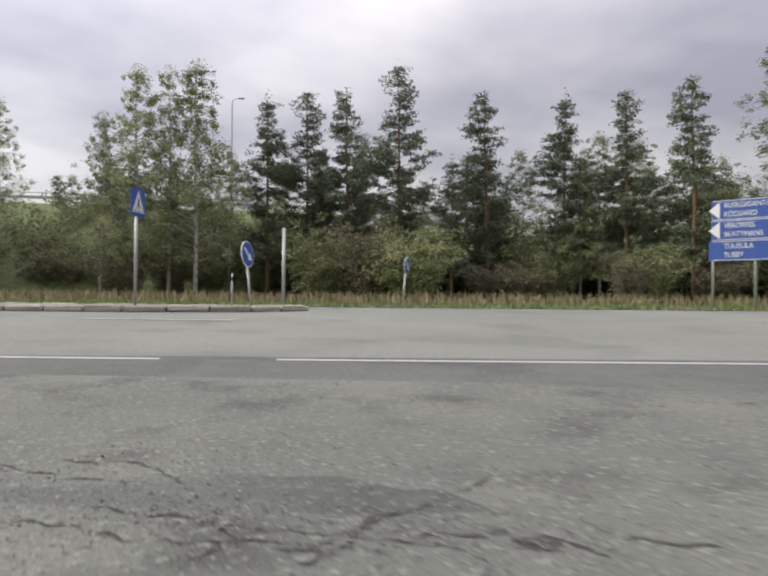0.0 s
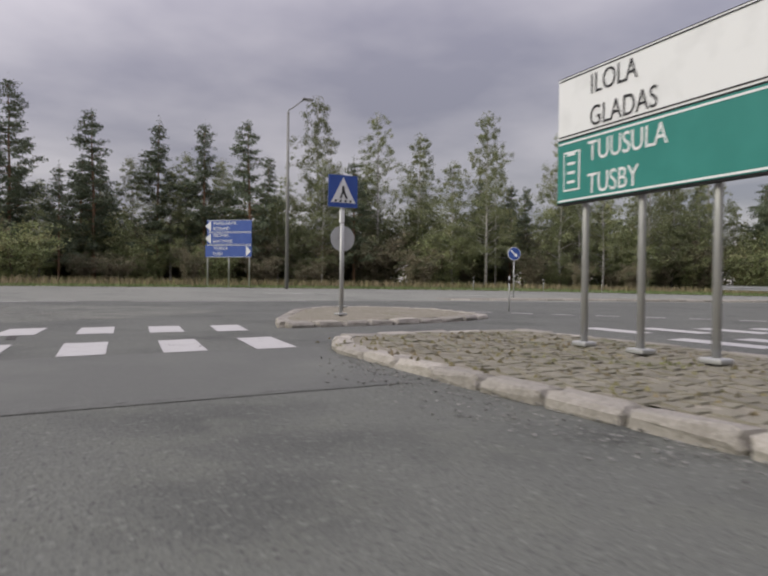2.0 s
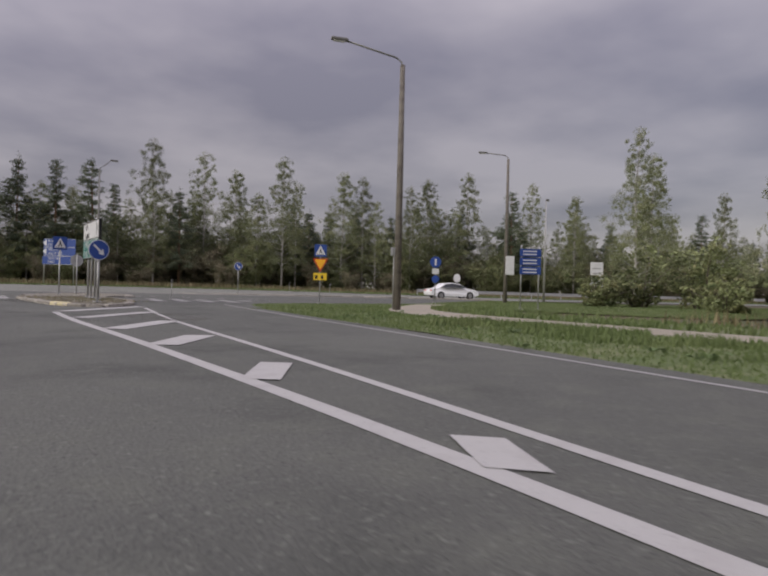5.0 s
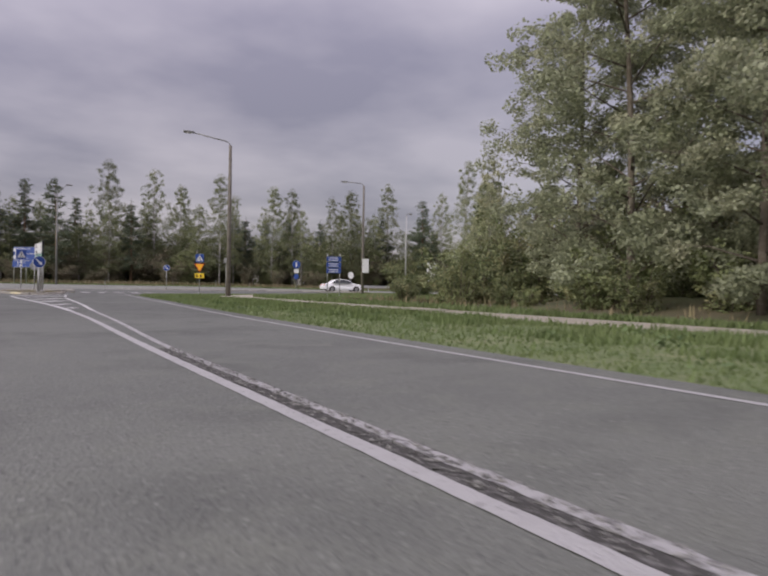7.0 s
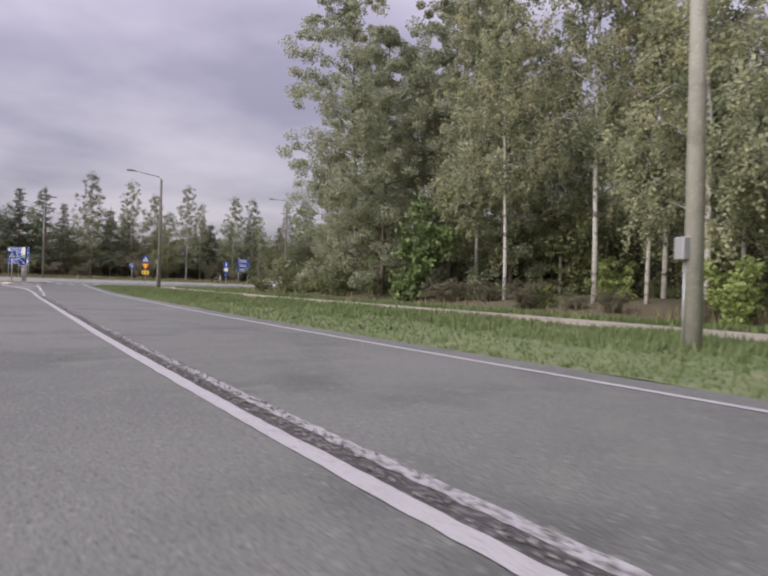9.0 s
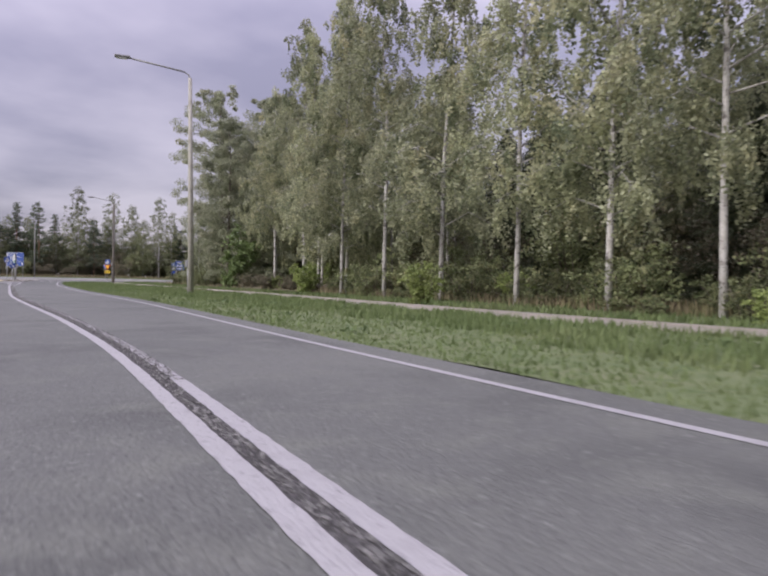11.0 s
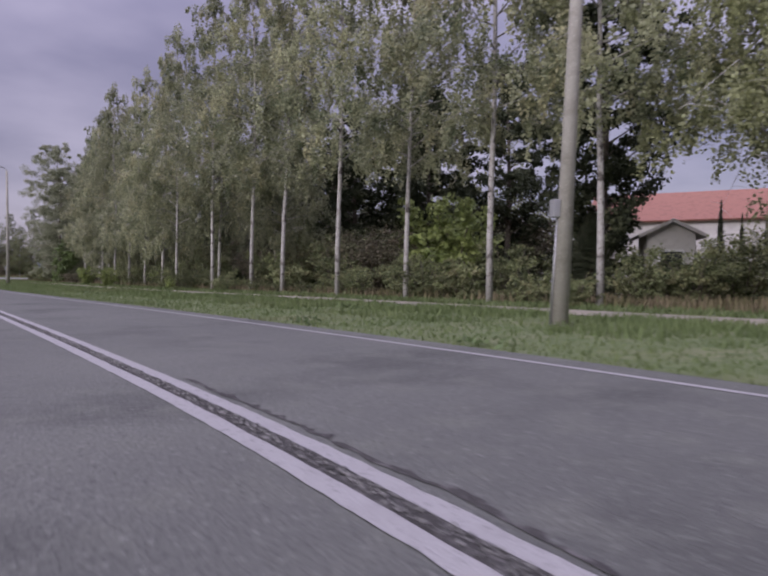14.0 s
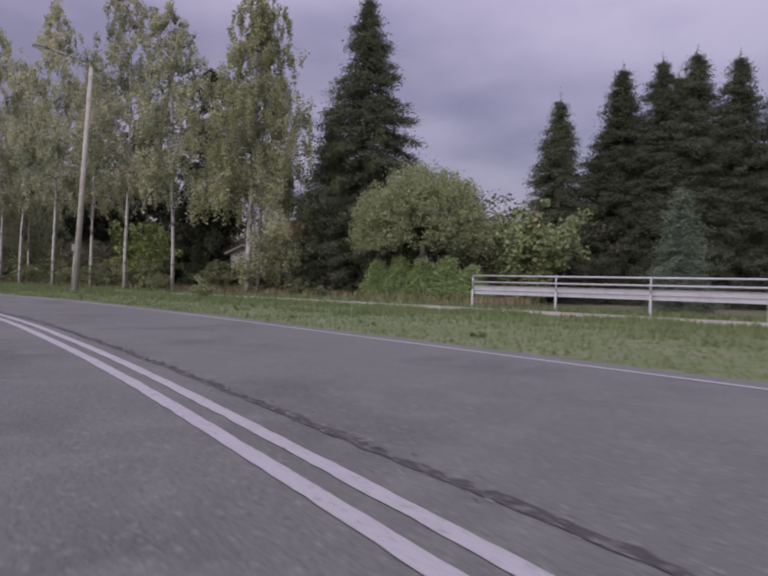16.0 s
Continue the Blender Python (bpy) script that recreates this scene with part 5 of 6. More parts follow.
def dome_tree(seed, h, w, label):
    """Round willow: fine twigs fan out from a short trunk and end in a brushy dome."""
    rng = np.random.default_rng(seed)
    root = tree_root("willow_tree", label, "tree")
    hub = np.array([0, 0, h * .42])
    lines = [([(0, 0, -.2), (.05, 0, h * .22), tuple(hub)], [.22, .18, .14], 9)]
    cen, ax = [], []
    for i in range(900):
        a, e = rng.uniform(0, 2 * math.pi), math.asin(rng.uniform(-.13, 1))
        lump = 1 + .13 * noise.noise((math.cos(a) * 1.5, math.sin(a) * 1.5, e * 1.5))
        d = np.array([math.cos(a) * math.cos(e) * w, math.sin(a) * math.cos(e) * w, math.sin(e) * h * .57]) * lump * rng.uniform(.86, 1.03)
        q = hub + d
        mid = hub + d * .6 + [0, 0, .05 * h * math.cos(e)]
        if i % 6 == 0:
            lines.append(([tuple(hub + d * .05), tuple(mid), tuple(q)], [.03, .012, .003], 3))
        k = 76
        t = rng.uniform(0, 1, k)[:, None] ** .55
        cen.append(mid + (q - mid) * t + ball(rng, k) * .3)
        ax.append(np.repeat((d / np.linalg.norm(d) + [0, 0, .25])[None], k, 0))
    joined_tubes("trunk", lines, M["dark_bark"], root)
    leaves("crown", np.concatenate(cen), .13, M["willow_leaf"], root, rng, aspect=.42, axis=np.concatenate(ax))
    return root


def put(ob, x, y, s=1.0, turn=0.0, z=None, label=""):
    """Move a fresh model to its place."""
    ob.matrix_world = Matrix.Translation((x, y, gz(x, y) - .05 if z is None else z)) @ Matrix.Rotation(turn, 4, "Z") @ Matrix.Diagonal((s, s, s, 1))
    if label:
        ob["label"] = label
    return ob


def again(ob, x, y, s=1.0, turn=0.0, squash=1.0, group=""):
    """Another tree of the same kind: its own place, size and turn."""
    o = copy_thing(ob, Matrix())
    k = s
    o.matrix_world = Matrix.Translation((x, y, gz(x, y) - .05)) @ Matrix.Rotation(turn, 4, "Z") @ Matrix.Diagonal((k * squash, k * squash, k, 1))
    return o


birch_label = "birch with pale bark and thin yellowing leaves"
BIRCH = [broad_tree("birch_tree", 11 + i, (15, 16.5, 14, 17)[i], .09, (.15, .3, .34, .19)[i], (2.7, 3.1, 2.9, 2.9)[i], (26000, 24000, 22000, 26000)[i], .115, "birch_bark", "birch_leaf", birch_label, limbs=46, droop=.45, hang=.5, tuft=.3, per=44, strand=1.1, cone=True) for i in range(4)]
ASPEN = [broad_tree("aspen_tree", 31 + i, (16, 14)[i], .13, .05, (3.9, 3.4)[i], 42000, .115, "dark_bark", "aspen_leaf", "broad grey-green aspen thick with leaves", limbs=46, droop=.12, hang=.2, tuft=.5, per=130) for i in range(2)]
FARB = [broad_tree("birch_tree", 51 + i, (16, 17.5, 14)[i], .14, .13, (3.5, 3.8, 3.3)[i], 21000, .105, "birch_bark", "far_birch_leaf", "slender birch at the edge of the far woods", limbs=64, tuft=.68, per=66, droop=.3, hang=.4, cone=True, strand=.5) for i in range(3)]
PINE = [pine(71 + i, (15, 16.5, 14)[i], width=(3.3, 3.7, 3.0)[i], dens=1.2, crown0=.2) for i in range(3)]
SPRUCE = [spruce(81 + i, (14, 12)[i], (4.2, 3.4)[i], size=.145, dens=1.35, aspect=.26) for i in range(2)]
SHRUB = [shrub("shrub", 91 + i, (3.2, 2.4, 4.2)[i], (1.8, 1.5, 2.2)[i], 3200, .15, "shrub_leaf", "leafy roadside shrub at the wood's edge") for i in range(3)]
UNDER = [shrub("undergrowth_bush", 101 + i, (5.2, 6.2)[i], (2.6, 3.0)[i], 9000, .15, ("brown_leaf", "shrub_leaf")[i], ("brownish bush in the wood's undergrowth", "dark green bush in the wood's undergrowth")[i], stems=14) for i in range(2)]
YELLOW = shrub("maple_bush", 111, 2.6, 1.2, 3800, .14, "yellow_leaf", "bright yellow-green young maple bush", stems=8)
YOUNG = shrub("maple_tree", 113, 5.0, 1.25, 5200, .19, "young_maple_leaf", "slanting bright green young maple beside the path", stems=9, category="tree", lean=(1.2, -1.15), tuft=.28)

rnd = random.Random(5)
turn = lambda: rnd.uniform(0, 6.28)

# woods beyond the main road: pines first, then birches, undergrowth below
pine_at = [(4.0, 50.0, 14.6), (6.9, 49.8, 14.9), (9.8, 49.2, 15), (-25.9, 54.2, 13), (13.2, 46.5, 15.9), (19.6, 47.5, 14.6), (24.3, 45, 14), (27.8, 43, 13.8), (31, 40.5, 13.9), (-17.4, 51.8, 12), (35.7, 47.4, 12.5)]
for i, (x, y, h) in enumerate(pine_at):
    src = PINE[i % 3]
    hh = (15, 16.5, 14)[i % 3]
    if i < 3:
        put(src, x, y, h / hh, turn())
    else:
        again(src, x, y, h / hh, turn())
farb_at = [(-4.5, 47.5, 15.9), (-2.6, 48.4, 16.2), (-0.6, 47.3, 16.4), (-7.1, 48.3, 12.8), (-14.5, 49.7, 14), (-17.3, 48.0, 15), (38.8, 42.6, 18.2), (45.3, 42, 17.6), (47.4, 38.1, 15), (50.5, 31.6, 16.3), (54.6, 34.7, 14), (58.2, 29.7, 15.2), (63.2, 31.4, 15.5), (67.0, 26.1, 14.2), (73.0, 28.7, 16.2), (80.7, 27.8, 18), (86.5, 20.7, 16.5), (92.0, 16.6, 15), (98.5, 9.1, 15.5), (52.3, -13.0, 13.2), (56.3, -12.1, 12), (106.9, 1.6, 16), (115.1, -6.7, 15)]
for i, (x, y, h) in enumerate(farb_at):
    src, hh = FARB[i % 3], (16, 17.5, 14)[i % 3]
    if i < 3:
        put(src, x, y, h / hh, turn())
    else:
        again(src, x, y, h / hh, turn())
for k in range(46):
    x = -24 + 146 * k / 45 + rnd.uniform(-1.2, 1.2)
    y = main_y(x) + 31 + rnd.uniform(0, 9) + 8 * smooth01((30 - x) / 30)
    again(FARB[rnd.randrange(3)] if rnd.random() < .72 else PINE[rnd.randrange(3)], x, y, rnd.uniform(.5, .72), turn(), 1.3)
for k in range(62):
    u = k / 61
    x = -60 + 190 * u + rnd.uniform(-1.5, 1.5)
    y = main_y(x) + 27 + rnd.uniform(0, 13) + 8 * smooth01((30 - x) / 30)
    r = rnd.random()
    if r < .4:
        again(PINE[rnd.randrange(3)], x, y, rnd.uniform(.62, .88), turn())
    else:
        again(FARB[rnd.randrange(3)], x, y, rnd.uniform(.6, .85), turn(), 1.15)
for k in range(64):
    x = -62 + 192 * k / 63 + rnd.uniform(-1, 1)
    y = main_y(x) + 29 + rnd.uniform(0, 6) + 10 * smooth01((30 - x) / 34)
    src = UNDER[rnd.randrange(2)]
    if k < 2:
        put(UNDER[k], x, y, rnd.uniform(.8, 1.15), turn())
    else:
        again(src, x, y, rnd.uniform(.7, 1.2), turn(), rnd.uniform(.9, 1.2))
for k in range(60):
    x = -70 + 215 * k / 59 + rnd.uniform(-1, 1)
    y = main_y(x) + 33 + rnd.uniform(0, 8) + 8 * smooth01((30 - x) / 30)
    again(UNDER[rnd.randrange(2)], x, y, rnd.uniform(1.2, 1.6), turn(), 1.2)

for k in range(70):
    x = -60 + 190 * k / 69 + rnd.uniform(-1.2, 1.2)
    y = main_y(x) + 23 + rnd.uniform(0, 10) + 5 * smooth01((30 - x) / 30)
    again(UNDER[0 if rnd.random() < .5 else 1], x, y, rnd.uniform(.32, 1.05), turn(), rnd.uniform(.9, 1.5))


def far_woods(name, place, n, label, material, seed, size=.55):
    """Depth of the woods behind the single trees: a deep band of leaf sprays."""
    rng = np.random.default_rng(seed)
    c = np.array([place(rng) for _ in range(n)])
    tagged(leaves(name, c, size, M[material], None, rng, aspect=.8), label, "woods", kind="stuff")


def deep_main(r):
    x = -90 + 250 * r.uniform()
    top = 4.2 + 2.2 * noise.noise((x * .16, 3, 0)) + 1.3 * noise.noise((x * .5, 8, 0))
    return (x, main_y(x) + 43 + 7 * r.uniform(), gz(0, 40) + top * r.uniform() ** 1.2)


def deep_side(r):
    y = -26 - 84 * r.uniform() if r.uniform() < .8 else -127 - 21 * r.uniform()
    top = 5.0 + 2.2 * noise.noise((5, y * .16, 0)) + 1.3 * noise.noise((8, y * .5, 0))
    return (path_line(y) + 24 + 7 * r.uniform(), y, top * r.uniform() ** 1.2)


far_woods("far_woods", deep_main, 26000, "dark depth of the woods beyond the main road", "shrub_leaf", 201)
far_woods("far_woods", deep_side, 18000, "dark depth of the wood beside the path", "shrub_leaf", 202)

# the wood along the path
aspen_at = [(22.9, -44.0, 1.05), (20.9, -48.4, 0.95), (25.3, -40.7, 0.85), (24.5, -49.6, 1.1), (23.4, -54.2, 0.9), (26.3, -45.3, 1)]
for i, (x, y, s) in enumerate(aspen_at):
    (put if i < 2 else again)(ASPEN[i % 2], x, y, s, turn())
birch_at = [(22.3, -53.1, 1), (19.6, -60.4, 1.05), (20.1, -56.3, 0.9), (22.1, -61.7, 1.1), (17.4, -64.9, 1), (16.5, -68.4, 0.95), (15.3, -69.5, 0.95), (14.2, -73.8, 1), (13.1, -78.1, 1), (12.0, -82.3, 0.95), (11.3, -85.8, 1.08), (10.3, -89.1, 1), (9.6, -93.9, 1.08), (12.1, -91.1, 0.98), (9.6, -97.5, 1.2), (8.5, -101.3, 1.15), (7.7, -105.9, 1.22), (7.2, -110.2, 1.1), (5.6, -115.0, 1.2), (5.6, -118.8, 1.2), (7.7, -123.3, 1.05)]
for i, (x, y, s) in enumerate(birch_at):
    (put if i < 4 else again)(BIRCH[i if i < 4 else (0, 3)[i % 2] if i < 12 else 1 + i % 2], x, y, s, turn())
for k in range(22):
    y = -54 - 43 * k / 21
    x = path_line(y) + 6.5 + rnd.uniform(0, 11)
    r = rnd.random()
    if r < .62:
        again(BIRCH[rnd.randrange(4)], x, y, rnd.uniform(.55, .85), turn(), rnd.uniform(1.0, 1.25))
    elif r < .85:
        again(ASPEN[rnd.randrange(2)], x + 2, y, rnd.uniform(.55, .75), turn())
    else:
        again(BIRCH[rnd.randrange(4)], x + 2, y, rnd.uniform(.65, .85), turn(), 1.2)
for k in range(43):
    y = -33 - 83 * k / 42 + rnd.uniform(-.6, .6)
    x = path_line(y) + path_w(y) + rnd.uniform(2.4, 5.0)
    src = SHRUB[k % 3]
    bare = -67 < y < -43
    (put if k < 3 else again)(src, x + (4.5 if bare else 0), y, rnd.uniform(.35, .6) if bare else rnd.uniform(.4, .85), turn())
for k in range(34):
    y = -67 - 51 * k / 33 + rnd.uniform(-.7, .7)
    again(SHRUB[rnd.randrange(3)], path_line(y) + path_w(y) + rnd.uniform(1.5, 3.4), y, rnd.uniform(.22, .5), turn(), rnd.uniform(1.1, 1.6))
for k in range(24):
    y = -36 - 61 * k / 23
    again(UNDER[rnd.randrange(2)], path_line(y) + rnd.uniform(9, 17), y, rnd.uniform(.55, .95), turn(), 1.2)
for k in range(26):
    y = -30 - 110 * k / 25
    if -126 < y < -109:
        continue
    again(UNDER[rnd.randrange(2)], path_line(y) + rnd.uniform(20, 27), y, rnd.uniform(1.1, 1.6), turn(), 1.3)
put(YOUNG, 19.2, -51.5, 1.05)
for x, y, s in ((21.6, -43.4, .6), (20.9, -45.2, .5), (21.6, -47.4, .6), (23.4, -42.4, .7), (23.4, -51.6, .45)):
    again(SHRUB[rnd.randrange(3)], x, y, s, turn(), 1.15)
for x, y, s in ((34.5, -29.5, .52), (36.2, -27.8, .46), (33.0, -30.6, .4)):
    again(BIRCH[rnd.randrange(4)], x, y, s, turn(), 1.2)
for k in range(12):
    y = -54 - 18 * k / 11
    again(UNDER[0], path_line(y) + path_w(y) + rnd.uniform(2.2, 5.5), y, rnd.uniform(.14, .3), turn(), rnd.uniform(1.2, 1.7))
yellow_at = [(20.6, -60.5, 0.8), (18.3, -59.2, 0.42), (9.0, -90.4, 0.36), (10.7, -79.4, 0.6), (15.4, -66.3, 0.7), (14.0, -107.9, 2.0), (15.2, -106.4, 2.2), (13.6, -81, 0.5)]
for i, (x, y, s) in enumerate(yellow_at):
    (put if i < 1 else again)(YELLOW, x, y, s, turn())
for x, y, s in ((42.9, -15.6, 1), (45.1, -17.0, 1.1), (39.3, -24.2, 0.9), (31.8, -32.1, 1.1), (29.3, -33.5, 1), (26.7, -34.5, 0.9), (47.6, -19.8, 1.2)):
    again(SHRUB[rnd.randrange(3)], x, y, s, turn(), 1.3)

# extra dark spruces, added behind the birches to deepen the shade inside the wood
for k in range(12):
    y = -72 - 20 * k / 11
    again(SPRUCE[k % 2], path_line(y) + rnd.uniform(13, 19), y, rnd.uniform(.6, .8), turn(), 1.15)

for k in range(9):
    y = -95 - 9 * k / 8
    again(UNDER[k % 2], path_line(y) + rnd.uniform(8.5, 14), y, rnd.uniform(.55, .8), turn(), 1.4)

# garden at the bend
MAPLE = put(broad_tree("maple_tree", 171, 14.5, .2, .04, 3.1, 20000, .19, "dark_bark", "spruce_needle", "dark round-crowned garden maple", limbs=44, droop=.1, hang=.2, tuft=.5, per=90), 11.9, -116.4)
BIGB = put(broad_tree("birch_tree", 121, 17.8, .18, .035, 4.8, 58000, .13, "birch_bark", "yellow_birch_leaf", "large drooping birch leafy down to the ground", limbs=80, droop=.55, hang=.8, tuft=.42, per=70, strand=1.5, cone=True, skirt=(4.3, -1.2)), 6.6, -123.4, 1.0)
for x, y, s in ((19.8, -102.1, 0.95), (23.3, -105.8, 1.0), (18.0, -97.6, 0.85), (22.3, -99.0, 0.95), (19.5, -94.2, 0.7)):
    again(MAPLE, x, y, s, turn(), 1.1)
again(SPRUCE[1], 10.8, -116.4, .3, turn(), 1.5)
again(SPRUCE[1], 12.8, -125.2, .95, turn(), 1.1)
put(SPRUCE[0], 10.3, -128.8, 1.25, 1.0)
put(SPRUCE[1], 16.3, -138.7, 1.02, 2.0)
for x, y, s in ((18.3, -142.0, 1.1), (18.4, -144.2, 1.12), (18.5, -146.0, 1.14), (18.4, -148.2, 1.1), (18.0, -150.6, 1.05), (21, -145, 1.1), (21.5, -141.5, 1.0), (20, -153, 1.1)):
    o = SPRUCE[rnd.randrange(2)]
    again(o, x, y, s * 13 / (14 if o == SPRUCE[0] else 12), turn(), 1.08)
put(spruce(141, 5.2, 1.35, "young blue-green spruce in the garden", "blue_needle", size=.13, dens=1.7, aspect=.26), 6.9, -145.6)
put(dome_tree(131, 7.0, 3.75, "round-crowned pale green willow in the garden"), 7.6, -133.6)
put(shrub("maple_tree", 151, 5.4, 2.6, 10500, .22, "maple_leaf", "broad-leaved garden maple with green and reddish leaves", stems=14, category="tree"), 9.6, -138.6)
THUJA = spruce(161, 2.1, .98, "small bright green thuja in a hedge row", "thuja_leaf", dens=1.6, size=.1)
THUJA["category"] = "hedge plant"
THUJA.name = "thuja"
for i in range(5):
    x, y = 5.5 - .12 * i, -132.1 - 1.25 * i
    (put if i == 0 else again)(THUJA, x, y, rnd.uniform(.85, 1.05), turn())
again(SHRUB[1], 4.6, -127.9, .5, turn())
again(SHRUB[0], -2.0, -127.6, .3, turn())
again(SHRUB[1], 3.6, -130.0, .35, turn())
for k in range(14):
    y = -118 - 3.0 * k
    again(UNDER[rnd.randrange(2)], 20 + rnd.uniform(-2, 4), y, rnd.uniform(.5, .75), turn(), 1.2)

for x, y, s in ((10.2, -119.2, .68), (11.0, -120.2, .75), (11.6, -121.4, .75), (10.9, -118.1, .5), (12.6, -122.6, .75), (9.6, -120.4, .6), (8.8, -119.0, .62), (9.3, -119.9, .66), (13.4, -121.4, .8), (13.8, -122.9, .8), (16.5, -119.4, .9), (17.2, -121.0, .9)):
    again(SHRUB[rnd.randrange(3)], x, y, s, turn(), 1.2)
for x, y, s in ((22.6, -118.3, .43), (22.9, -119.2, .37)):
    again(SPRUCE[1], x, y, s, turn(), .24)

# ---- buildings in the garden ----


def gable_house(name, x, y, w, d, h, rise, heading, wallm, roofm, label, windows=2):
    root = thing(name, pose(x, y, 0, 0, 0, heading), label, "building")
    bm = bmesh.new()
    box(bm, (0, 0, h / 2 - .1), (w, d, h + .2))
    for s in (-1, 1):
        bm.faces.new([bm.verts.new(p) for p in ((-w / 2, s * d / 2, h), (w / 2, s * d / 2, h), (0, s * d / 2, h + rise))])
    part("wall", bm, M[wallm], root)
    for s in (-1, 1):
        bm = bmesh.new()
        L = math.hypot(w / 2 + .35, rise * (w / 2 + .35) / (w / 2))
        a = math.atan2(rise, w / 2)
        box(bm, (0, 0, 0), (L, d + .7, .12), Matrix.Translation((s * (w / 4 + .17), 0, h + rise / 2 - .02)) @ Matrix.Rotation(s * a, 4, "Y"))
        part("roof", bm, M[roofm], root, "roof slope")
    for i in range(windows):
        bm = bmesh.new()
        xx = (i - (windows - 1) / 2) * w / (windows + .5)
        box(bm, (xx, -d / 2 - .02, h * .58), (.9, .08, 1.0), bevel=.01)
        win = part("window", bm, M["white"], root, "white window frame")
        bm = bmesh.new()
        box(bm, (xx, -d / 2 - .055, h * .58), (.76, .03, .86))
        part("pane", bm, M["glass"], win)
    return root


gable_house("garden_hut", 12.9, -118.5, 1.65, 2.4, 2.6, .42, -64, "board", "roofgrey", "small pale board garden hut with a low gable", 1)
gable_house("house", 37.0, -112.2, 8, 11, 5.1, 2.2, 11, "plaster", "rooftile", "pale rendered house with a red tiled roof", 3)

# ---- parked car on the main road ----


def sedan(x, y, heading, label):
    root = thing("car", pose(x, y, gz(x, y), 0, 0, heading), label, "car")
    prof = [(-2.25, .35), (-2.3, .62), (-2.2, .86), (-1.6, .95), (-.95, 1.36), (-.2, 1.44), (.55, 1.36), (1.2, .98), (2.0, .84), (2.28, .62), (2.3, .36), (1.9, .24), (-1.9, .24)]
    bm = bmesh.new()
    rows = []
    for yy, k in ((-.88, .93), (-.84, 1.0), (0, 1.02), (.84, 1.0), (.88, .93)):
        rows.append([bm.verts.new((a * (1 if b < .9 else .985), yy * (1 if b < .95 else .8), .24 + (b - .24) * k)) for a, b in prof])
    for r0, r1 in zip(rows[:-1], rows[1:]):
        for i in range(len(prof)):
            j = (i + 1) % len(prof)
            bm.faces.new((r0[i], r0[j], r1[j], r1[i]))
    bm.faces.new(rows[0])
    bm.faces.new(rows[-1])
    bmesh.ops.recalc_face_normals(bm, faces=bm.faces[:])
    part("body", bm, M["white_car"], root, smooth=False)
    for s in (-1, 1):
        bm = bmesh.new()
        bm.faces.new([bm.verts.new((a, s * (.885 if b < 1 else .735), b)) for a, b in ((-1.45, .97), (-.9, 1.3), (-.2, 1.37), (.5, 1.3), (1.02, .99))])
        w = part("side_window", bm, M["glass"], root, "dark side windows")
        w.modifiers.new("thickness", "SOLIDIFY").thickness = .02
        for xx in (-1.4, 1.42):
            bm = bmesh.new()
            bmesh.ops.create_cone(bm, cap_ends=True, segments=24, radius1=.33, radius2=.33, depth=.2, matrix=Matrix.Translation((xx, s * .82, .33)) @ Matrix.Rotation(radians(90), 4, "X"))
            wh = part("wheel", bm, M["rubber"], root, "black tyre")
            bm = bmesh.new()
            bmesh.ops.create_cone(bm, cap_ends=True, segments=20, radius1=.2, radius2=.2, depth=.22, matrix=Matrix.Translation((xx, s * .82, .33)) @ Matrix.Rotation(radians(90), 4, "X"))
            part("rim", bm, M["alloy"], wh, "grey alloy rim")
    for s in (-.6, .6):
        bm = bmesh.new()
        box(bm, (2.24, s, .68), (.1, .36, .12), bevel=.02)
        part("headlight", bm, M["lens"], root, "clear headlight")
        bm = bmesh.new()
        box(bm, (-2.24, s, .76), (.08, .34, .12), bevel=.02)
        part("tail_light", bm, M["red"], root, "red tail light")
    return root


sedan(49.9, 3.0, -22, "white car standing on the main road")

# ---- grass on the verges ----


def grass(name, place, n, h, label, material="blade", seed=3, wide=0.02, lean=.6):
    rng = np.random.default_rng(seed)
    b = np.array([place(rng) for _ in range(n)])
    a = rng.uniform(0, 2 * math.pi, n)
    hh = h * rng.uniform(.45, 1.3, n)
    d = np.stack([np.cos(a), np.sin(a), np.zeros(n)], 1)
    side = np.stack([-np.sin(a), np.cos(a), np.zeros(n)], 1) * wide * rng.uniform(.6, 1.4, n)[:, None]
    tip = b + d * (hh * lean * rng.uniform(0, 1, n))[:, None] + np.stack([0 * hh, 0 * hh, hh], 1)
    v = np.stack([b - side, b + side, tip], 1).reshape(-1, 3)
    return tagged(pydata(name, v, np.arange(3 * n).reshape(-1, 3), M[material]), label, "grass", kind="stuff")


def on_verge(rng):
    y = -17 - 141 * rng.uniform()
    u = rng.uniform() ** 1.2
    a, b = edge_line(y) + .5, path_line(y)
    x = a + (b - a) * u
    return (x, y, verge_bulge(u, x, y) - .01)


def on_path_side(rng):
    y = -17 - 141 * rng.uniform()
    x = path_line(y) + path_w(y) + (1.1 if -67 < y < -43 else 3.2) * rng.uniform() ** 1.5
    return (x, y, .02)


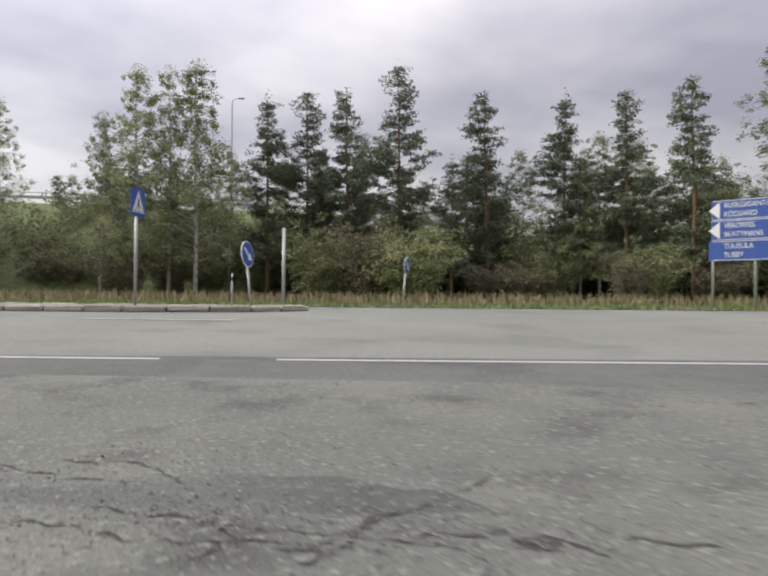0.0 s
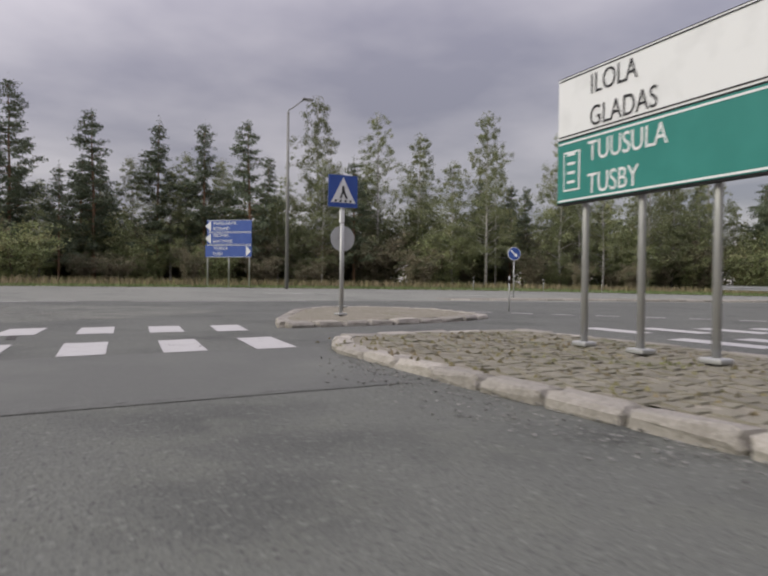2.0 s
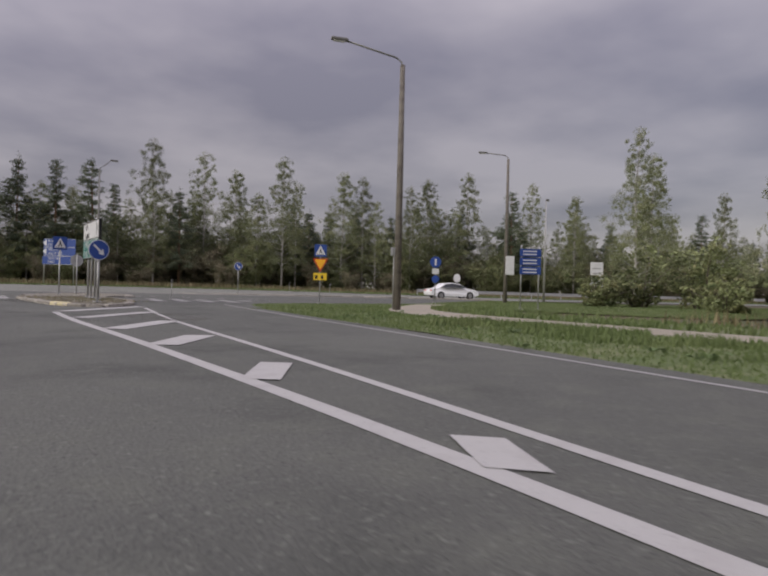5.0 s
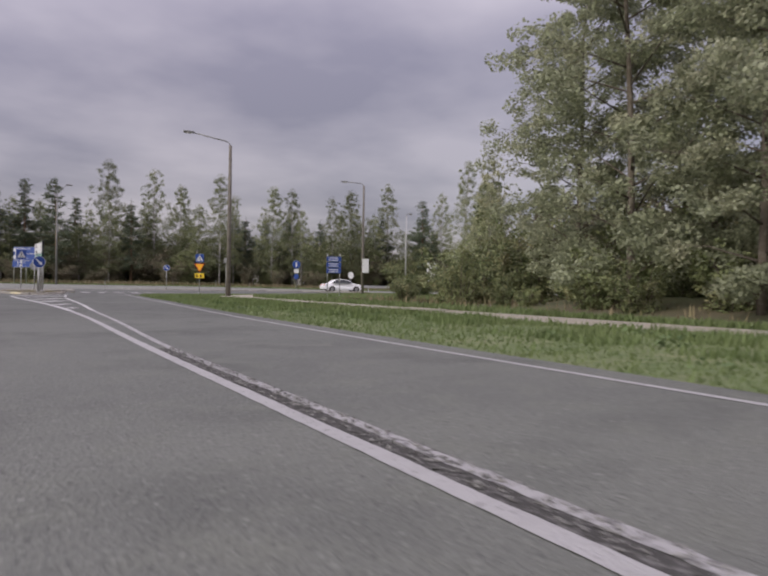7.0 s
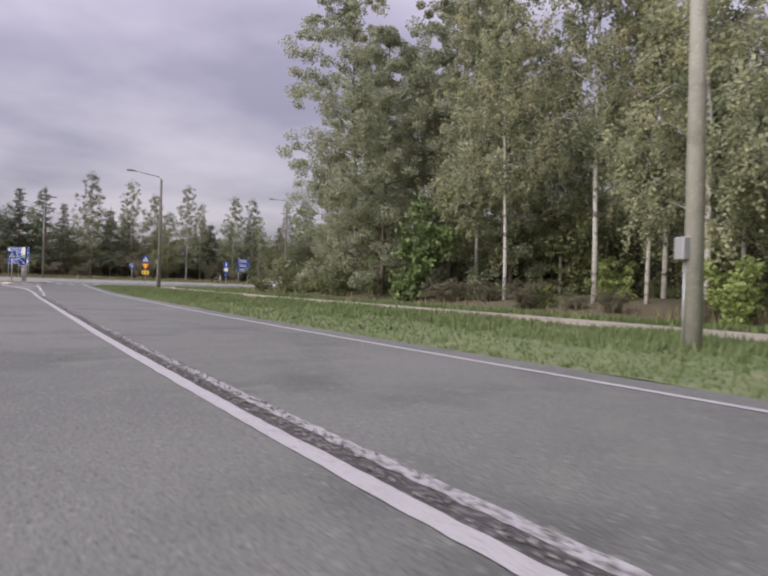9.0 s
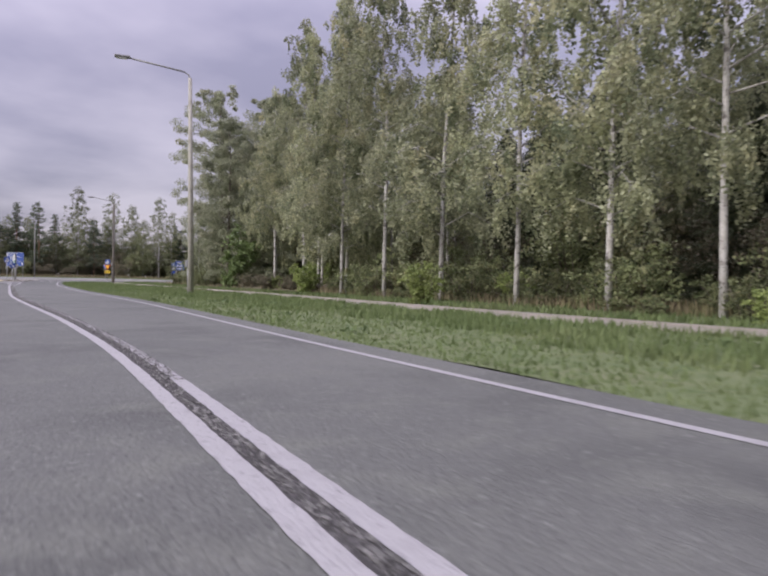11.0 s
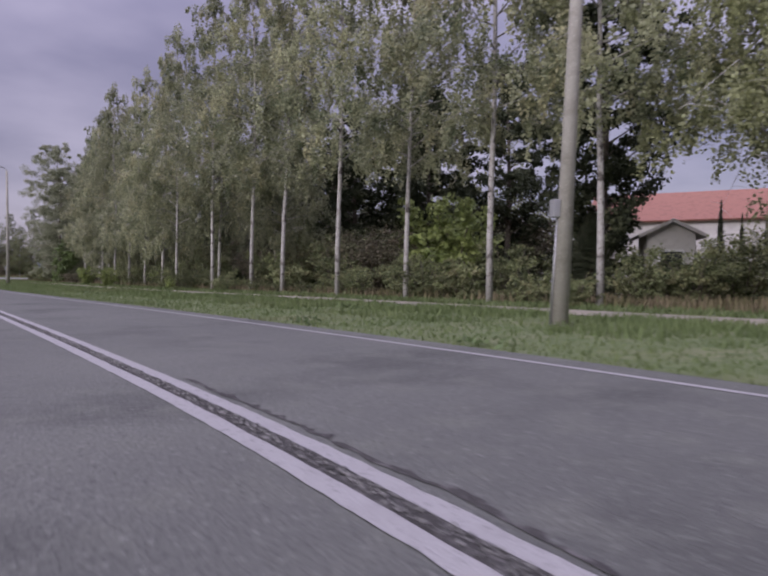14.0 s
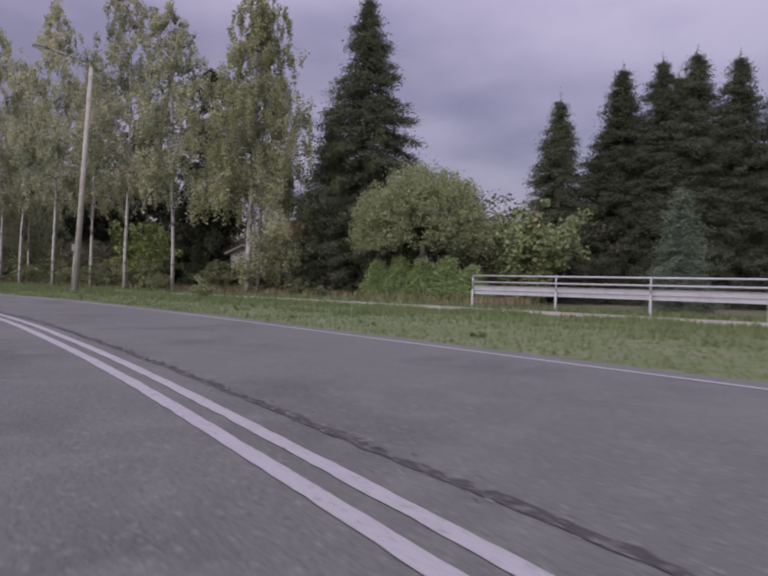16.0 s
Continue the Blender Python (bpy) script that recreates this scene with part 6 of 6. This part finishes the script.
grass("verge_grass", on_verge, 155000, .062, "mown green grass on the verge", wide=.013)
grass("verge_tufts", lambda r: on_verge(r), 1600, .12, "longer tufts of green grass", seed=8, wide=.03)
def rough_verge(rng):
    """Uneven longer grass, thickest towards the path."""
    while True:
        y = -26 - 132 * rng.uniform()
        u = 1 - .72 * rng.uniform() ** 1.3
        a, b = edge_line(y) + .5, path_line(y)
        x = a + (b - a) * u
        if noise.noise((x * .9, y * .5, 2)) + .5 * noise.noise((x * 2.4, y * 1.6, 7)) > .12 - .25 * u:
            return (x, y, verge_bulge(u, x, y) - .01)


grass("verge_long_grass", rough_verge, 64000, .15, "uneven longer grass on the path's side of the verge", seed=16, wide=.018)
grass("edge_grass", on_path_side, 26000, .15, "rough grass and weeds beside the path", seed=9, wide=.03)
grass("wood_edge_weeds", lambda r: (lambda y: (path_line(y) + path_w(y) + 2 + 5 * r.uniform(), y, .0))(-64 - 76 * r.uniform() if r.uniform() < .92 else -28 - 40 * r.uniform()), 19000, .38, "tall dry weeds at the wood's edge", "drygrass", 10, .035)


def main_verge(r):
    x = -50 + 150 * r.uniform()
    y = main_y(x) + 7.4 + 6 * r.uniform() ** 1.3
    return (x, y, gz(x, y))


grass("main_verge_grass", main_verge, 22000, .14, "rough grass along the main road", seed=12, wide=.05)


def herbs(name, n, seed, label):
    """Low broad-leaved clumps in the verge."""
    rng = np.random.default_rng(seed)
    cen = []
    for _ in range(n):
        p = np.array(on_verge(rng))
        k = rng.integers(9, 22)
        cen.append(p + rng.normal(size=(k, 3)) * [.11, .11, .02] + [0, 0, .07])
    return tagged(leaves(name, np.concatenate(cen), .11, M["herb_leaf"], None, rng, aspect=.5), label, "herbs", kind="stuff")


herbs("verge_herbs", 140, 41, "low broad-leaved herbs scattered in the verge")
grass("main_verge_weeds", lambda r: (lambda p: (p[0], p[1] + 5 + 9 * smooth01((30 - p[0]) / 34) * r.uniform(), p[2]))(main_verge(r)), 15000, .5, "dry reddish weeds at the foot of the far woods", "drygrass", 13, .06)


def corner(r):
    while True:
        x, y = 17 + 42 * r.uniform() ** 1.05, -28 + 26.5 * r.uniform()
        lo = -20 + max(0, 20 - x) if x < 28.5 else -28
        hi = float(np.interp(x, (18.5, 18.9, 19.8, 20.8, 23.0, 24.4, 26.8, 30.2, 38.3, 47.8, 55.0), (-17.3, -15.7, -13.8, -12.7, -12.0, -11.9, -12.3, -12.2, -7.9, -3.3, -13.9)))
        if lo < y < hi and not path_line(y) - .1 < x < path_line(y) + 2.3:
            return (x, y, .006)


grass("corner_grass", corner, 90000, .05, "mown green grass of the junction corner", seed=14, wide=.014)
grass("island_weeds", lambda r: (12.8 + 3.0 * r.uniform(), -14.6 + 8.0 * r.uniform(), .11), 700, .035, "sparse dry weeds between the island's stones", "drygrass", 15, .02)


# ---- rough setts on the long island, laid last ----


def setts():
    root = bpy.data.objects["traffic_island"]
    inv = root.matrix_world.inverted()
    r = random.Random(77)
    poly = [(13.85, -6.45), (13.4, -7.3), (13.16, -8.65), (12.93, -9.95), (12.82, -11.2), (12.68, -12.6), (12.66, -13.95), (12.82, -15.0), (13.03, -15.68), (13.42, -15.88), (14.08, -15.28), (14.9, -13.7), (15.68, -11.48), (16.34, -8.65), (16.39, -6.59), (14.75, -6.32)]

    def inside(x, y):
        c = False
        for i in range(len(poly)):
            (x0, y0), (x1, y1) = poly[i], poly[i - 1]
            if (y0 > y) != (y1 > y) and x < (x1 - x0) * (y - y0) / (y1 - y0) + x0:
                c = not c
        return c
    shapes = []
    for k in range(10):
        bm = bmesh.new()
        bmesh.ops.create_cube(bm, size=1.0, matrix=Matrix.Diagonal((r.uniform(.13, .2), r.uniform(.12, .17), .08, 1)))
        for v in bm.verts:
            if v.co.z > 0:
                v.co.x *= .86
                v.co.y *= .86
                v.co.z += r.uniform(-.008, .007)
            v.co.x += r.uniform(-.012, .012)
            v.co.y += r.uniform(-.012, .012)
        me = bpy.data.meshes.new("sett")
        bm.to_mesh(me)
        bm.free()
        me.materials.append(M["sett"])
        shapes.append(me)
    spots = []
    y, row = -16.0, 0
    while y < -6.2:
        x = 12.4 + .09 * (row % 2)
        while x < 16.5:
            if inside(x, y) and r.random() < .97:
                spots.append((x + r.uniform(-.015, .015), y + r.uniform(-.015, .015)))
            x += .178
        y += .158
        row += 1
    spots.sort(key=lambda p: p[0] + .2 * abs(p[1] + 11.0))
    vs, fs = [], []
    for i, (x, y) in enumerate(spots):
        m = Matrix.Translation((x, y, .068 + r.uniform(-.006, .006))) @ Matrix.Rotation(r.uniform(-.2, .2), 4, "Z") @ Matrix.Rotation(r.uniform(-.06, .06), 4, "X")
        me = shapes[r.randrange(10)]
        if i < 300:
            ob = new("sett", me)
            ob.parent = root
            ob.matrix_local = inv @ m
        else:
            o = len(vs)
            vs += [tuple(inv @ m @ v.co) for v in me.vertices]
            fs += [tuple(q + o for q in p.vertices) for p in me.polygons]
    rest = pydata("sett_paving", vs, fs, M["sett"], root, "rough mossy setts")
    tagged(rest, "rough mossy setts", kind="stuff")


setts()
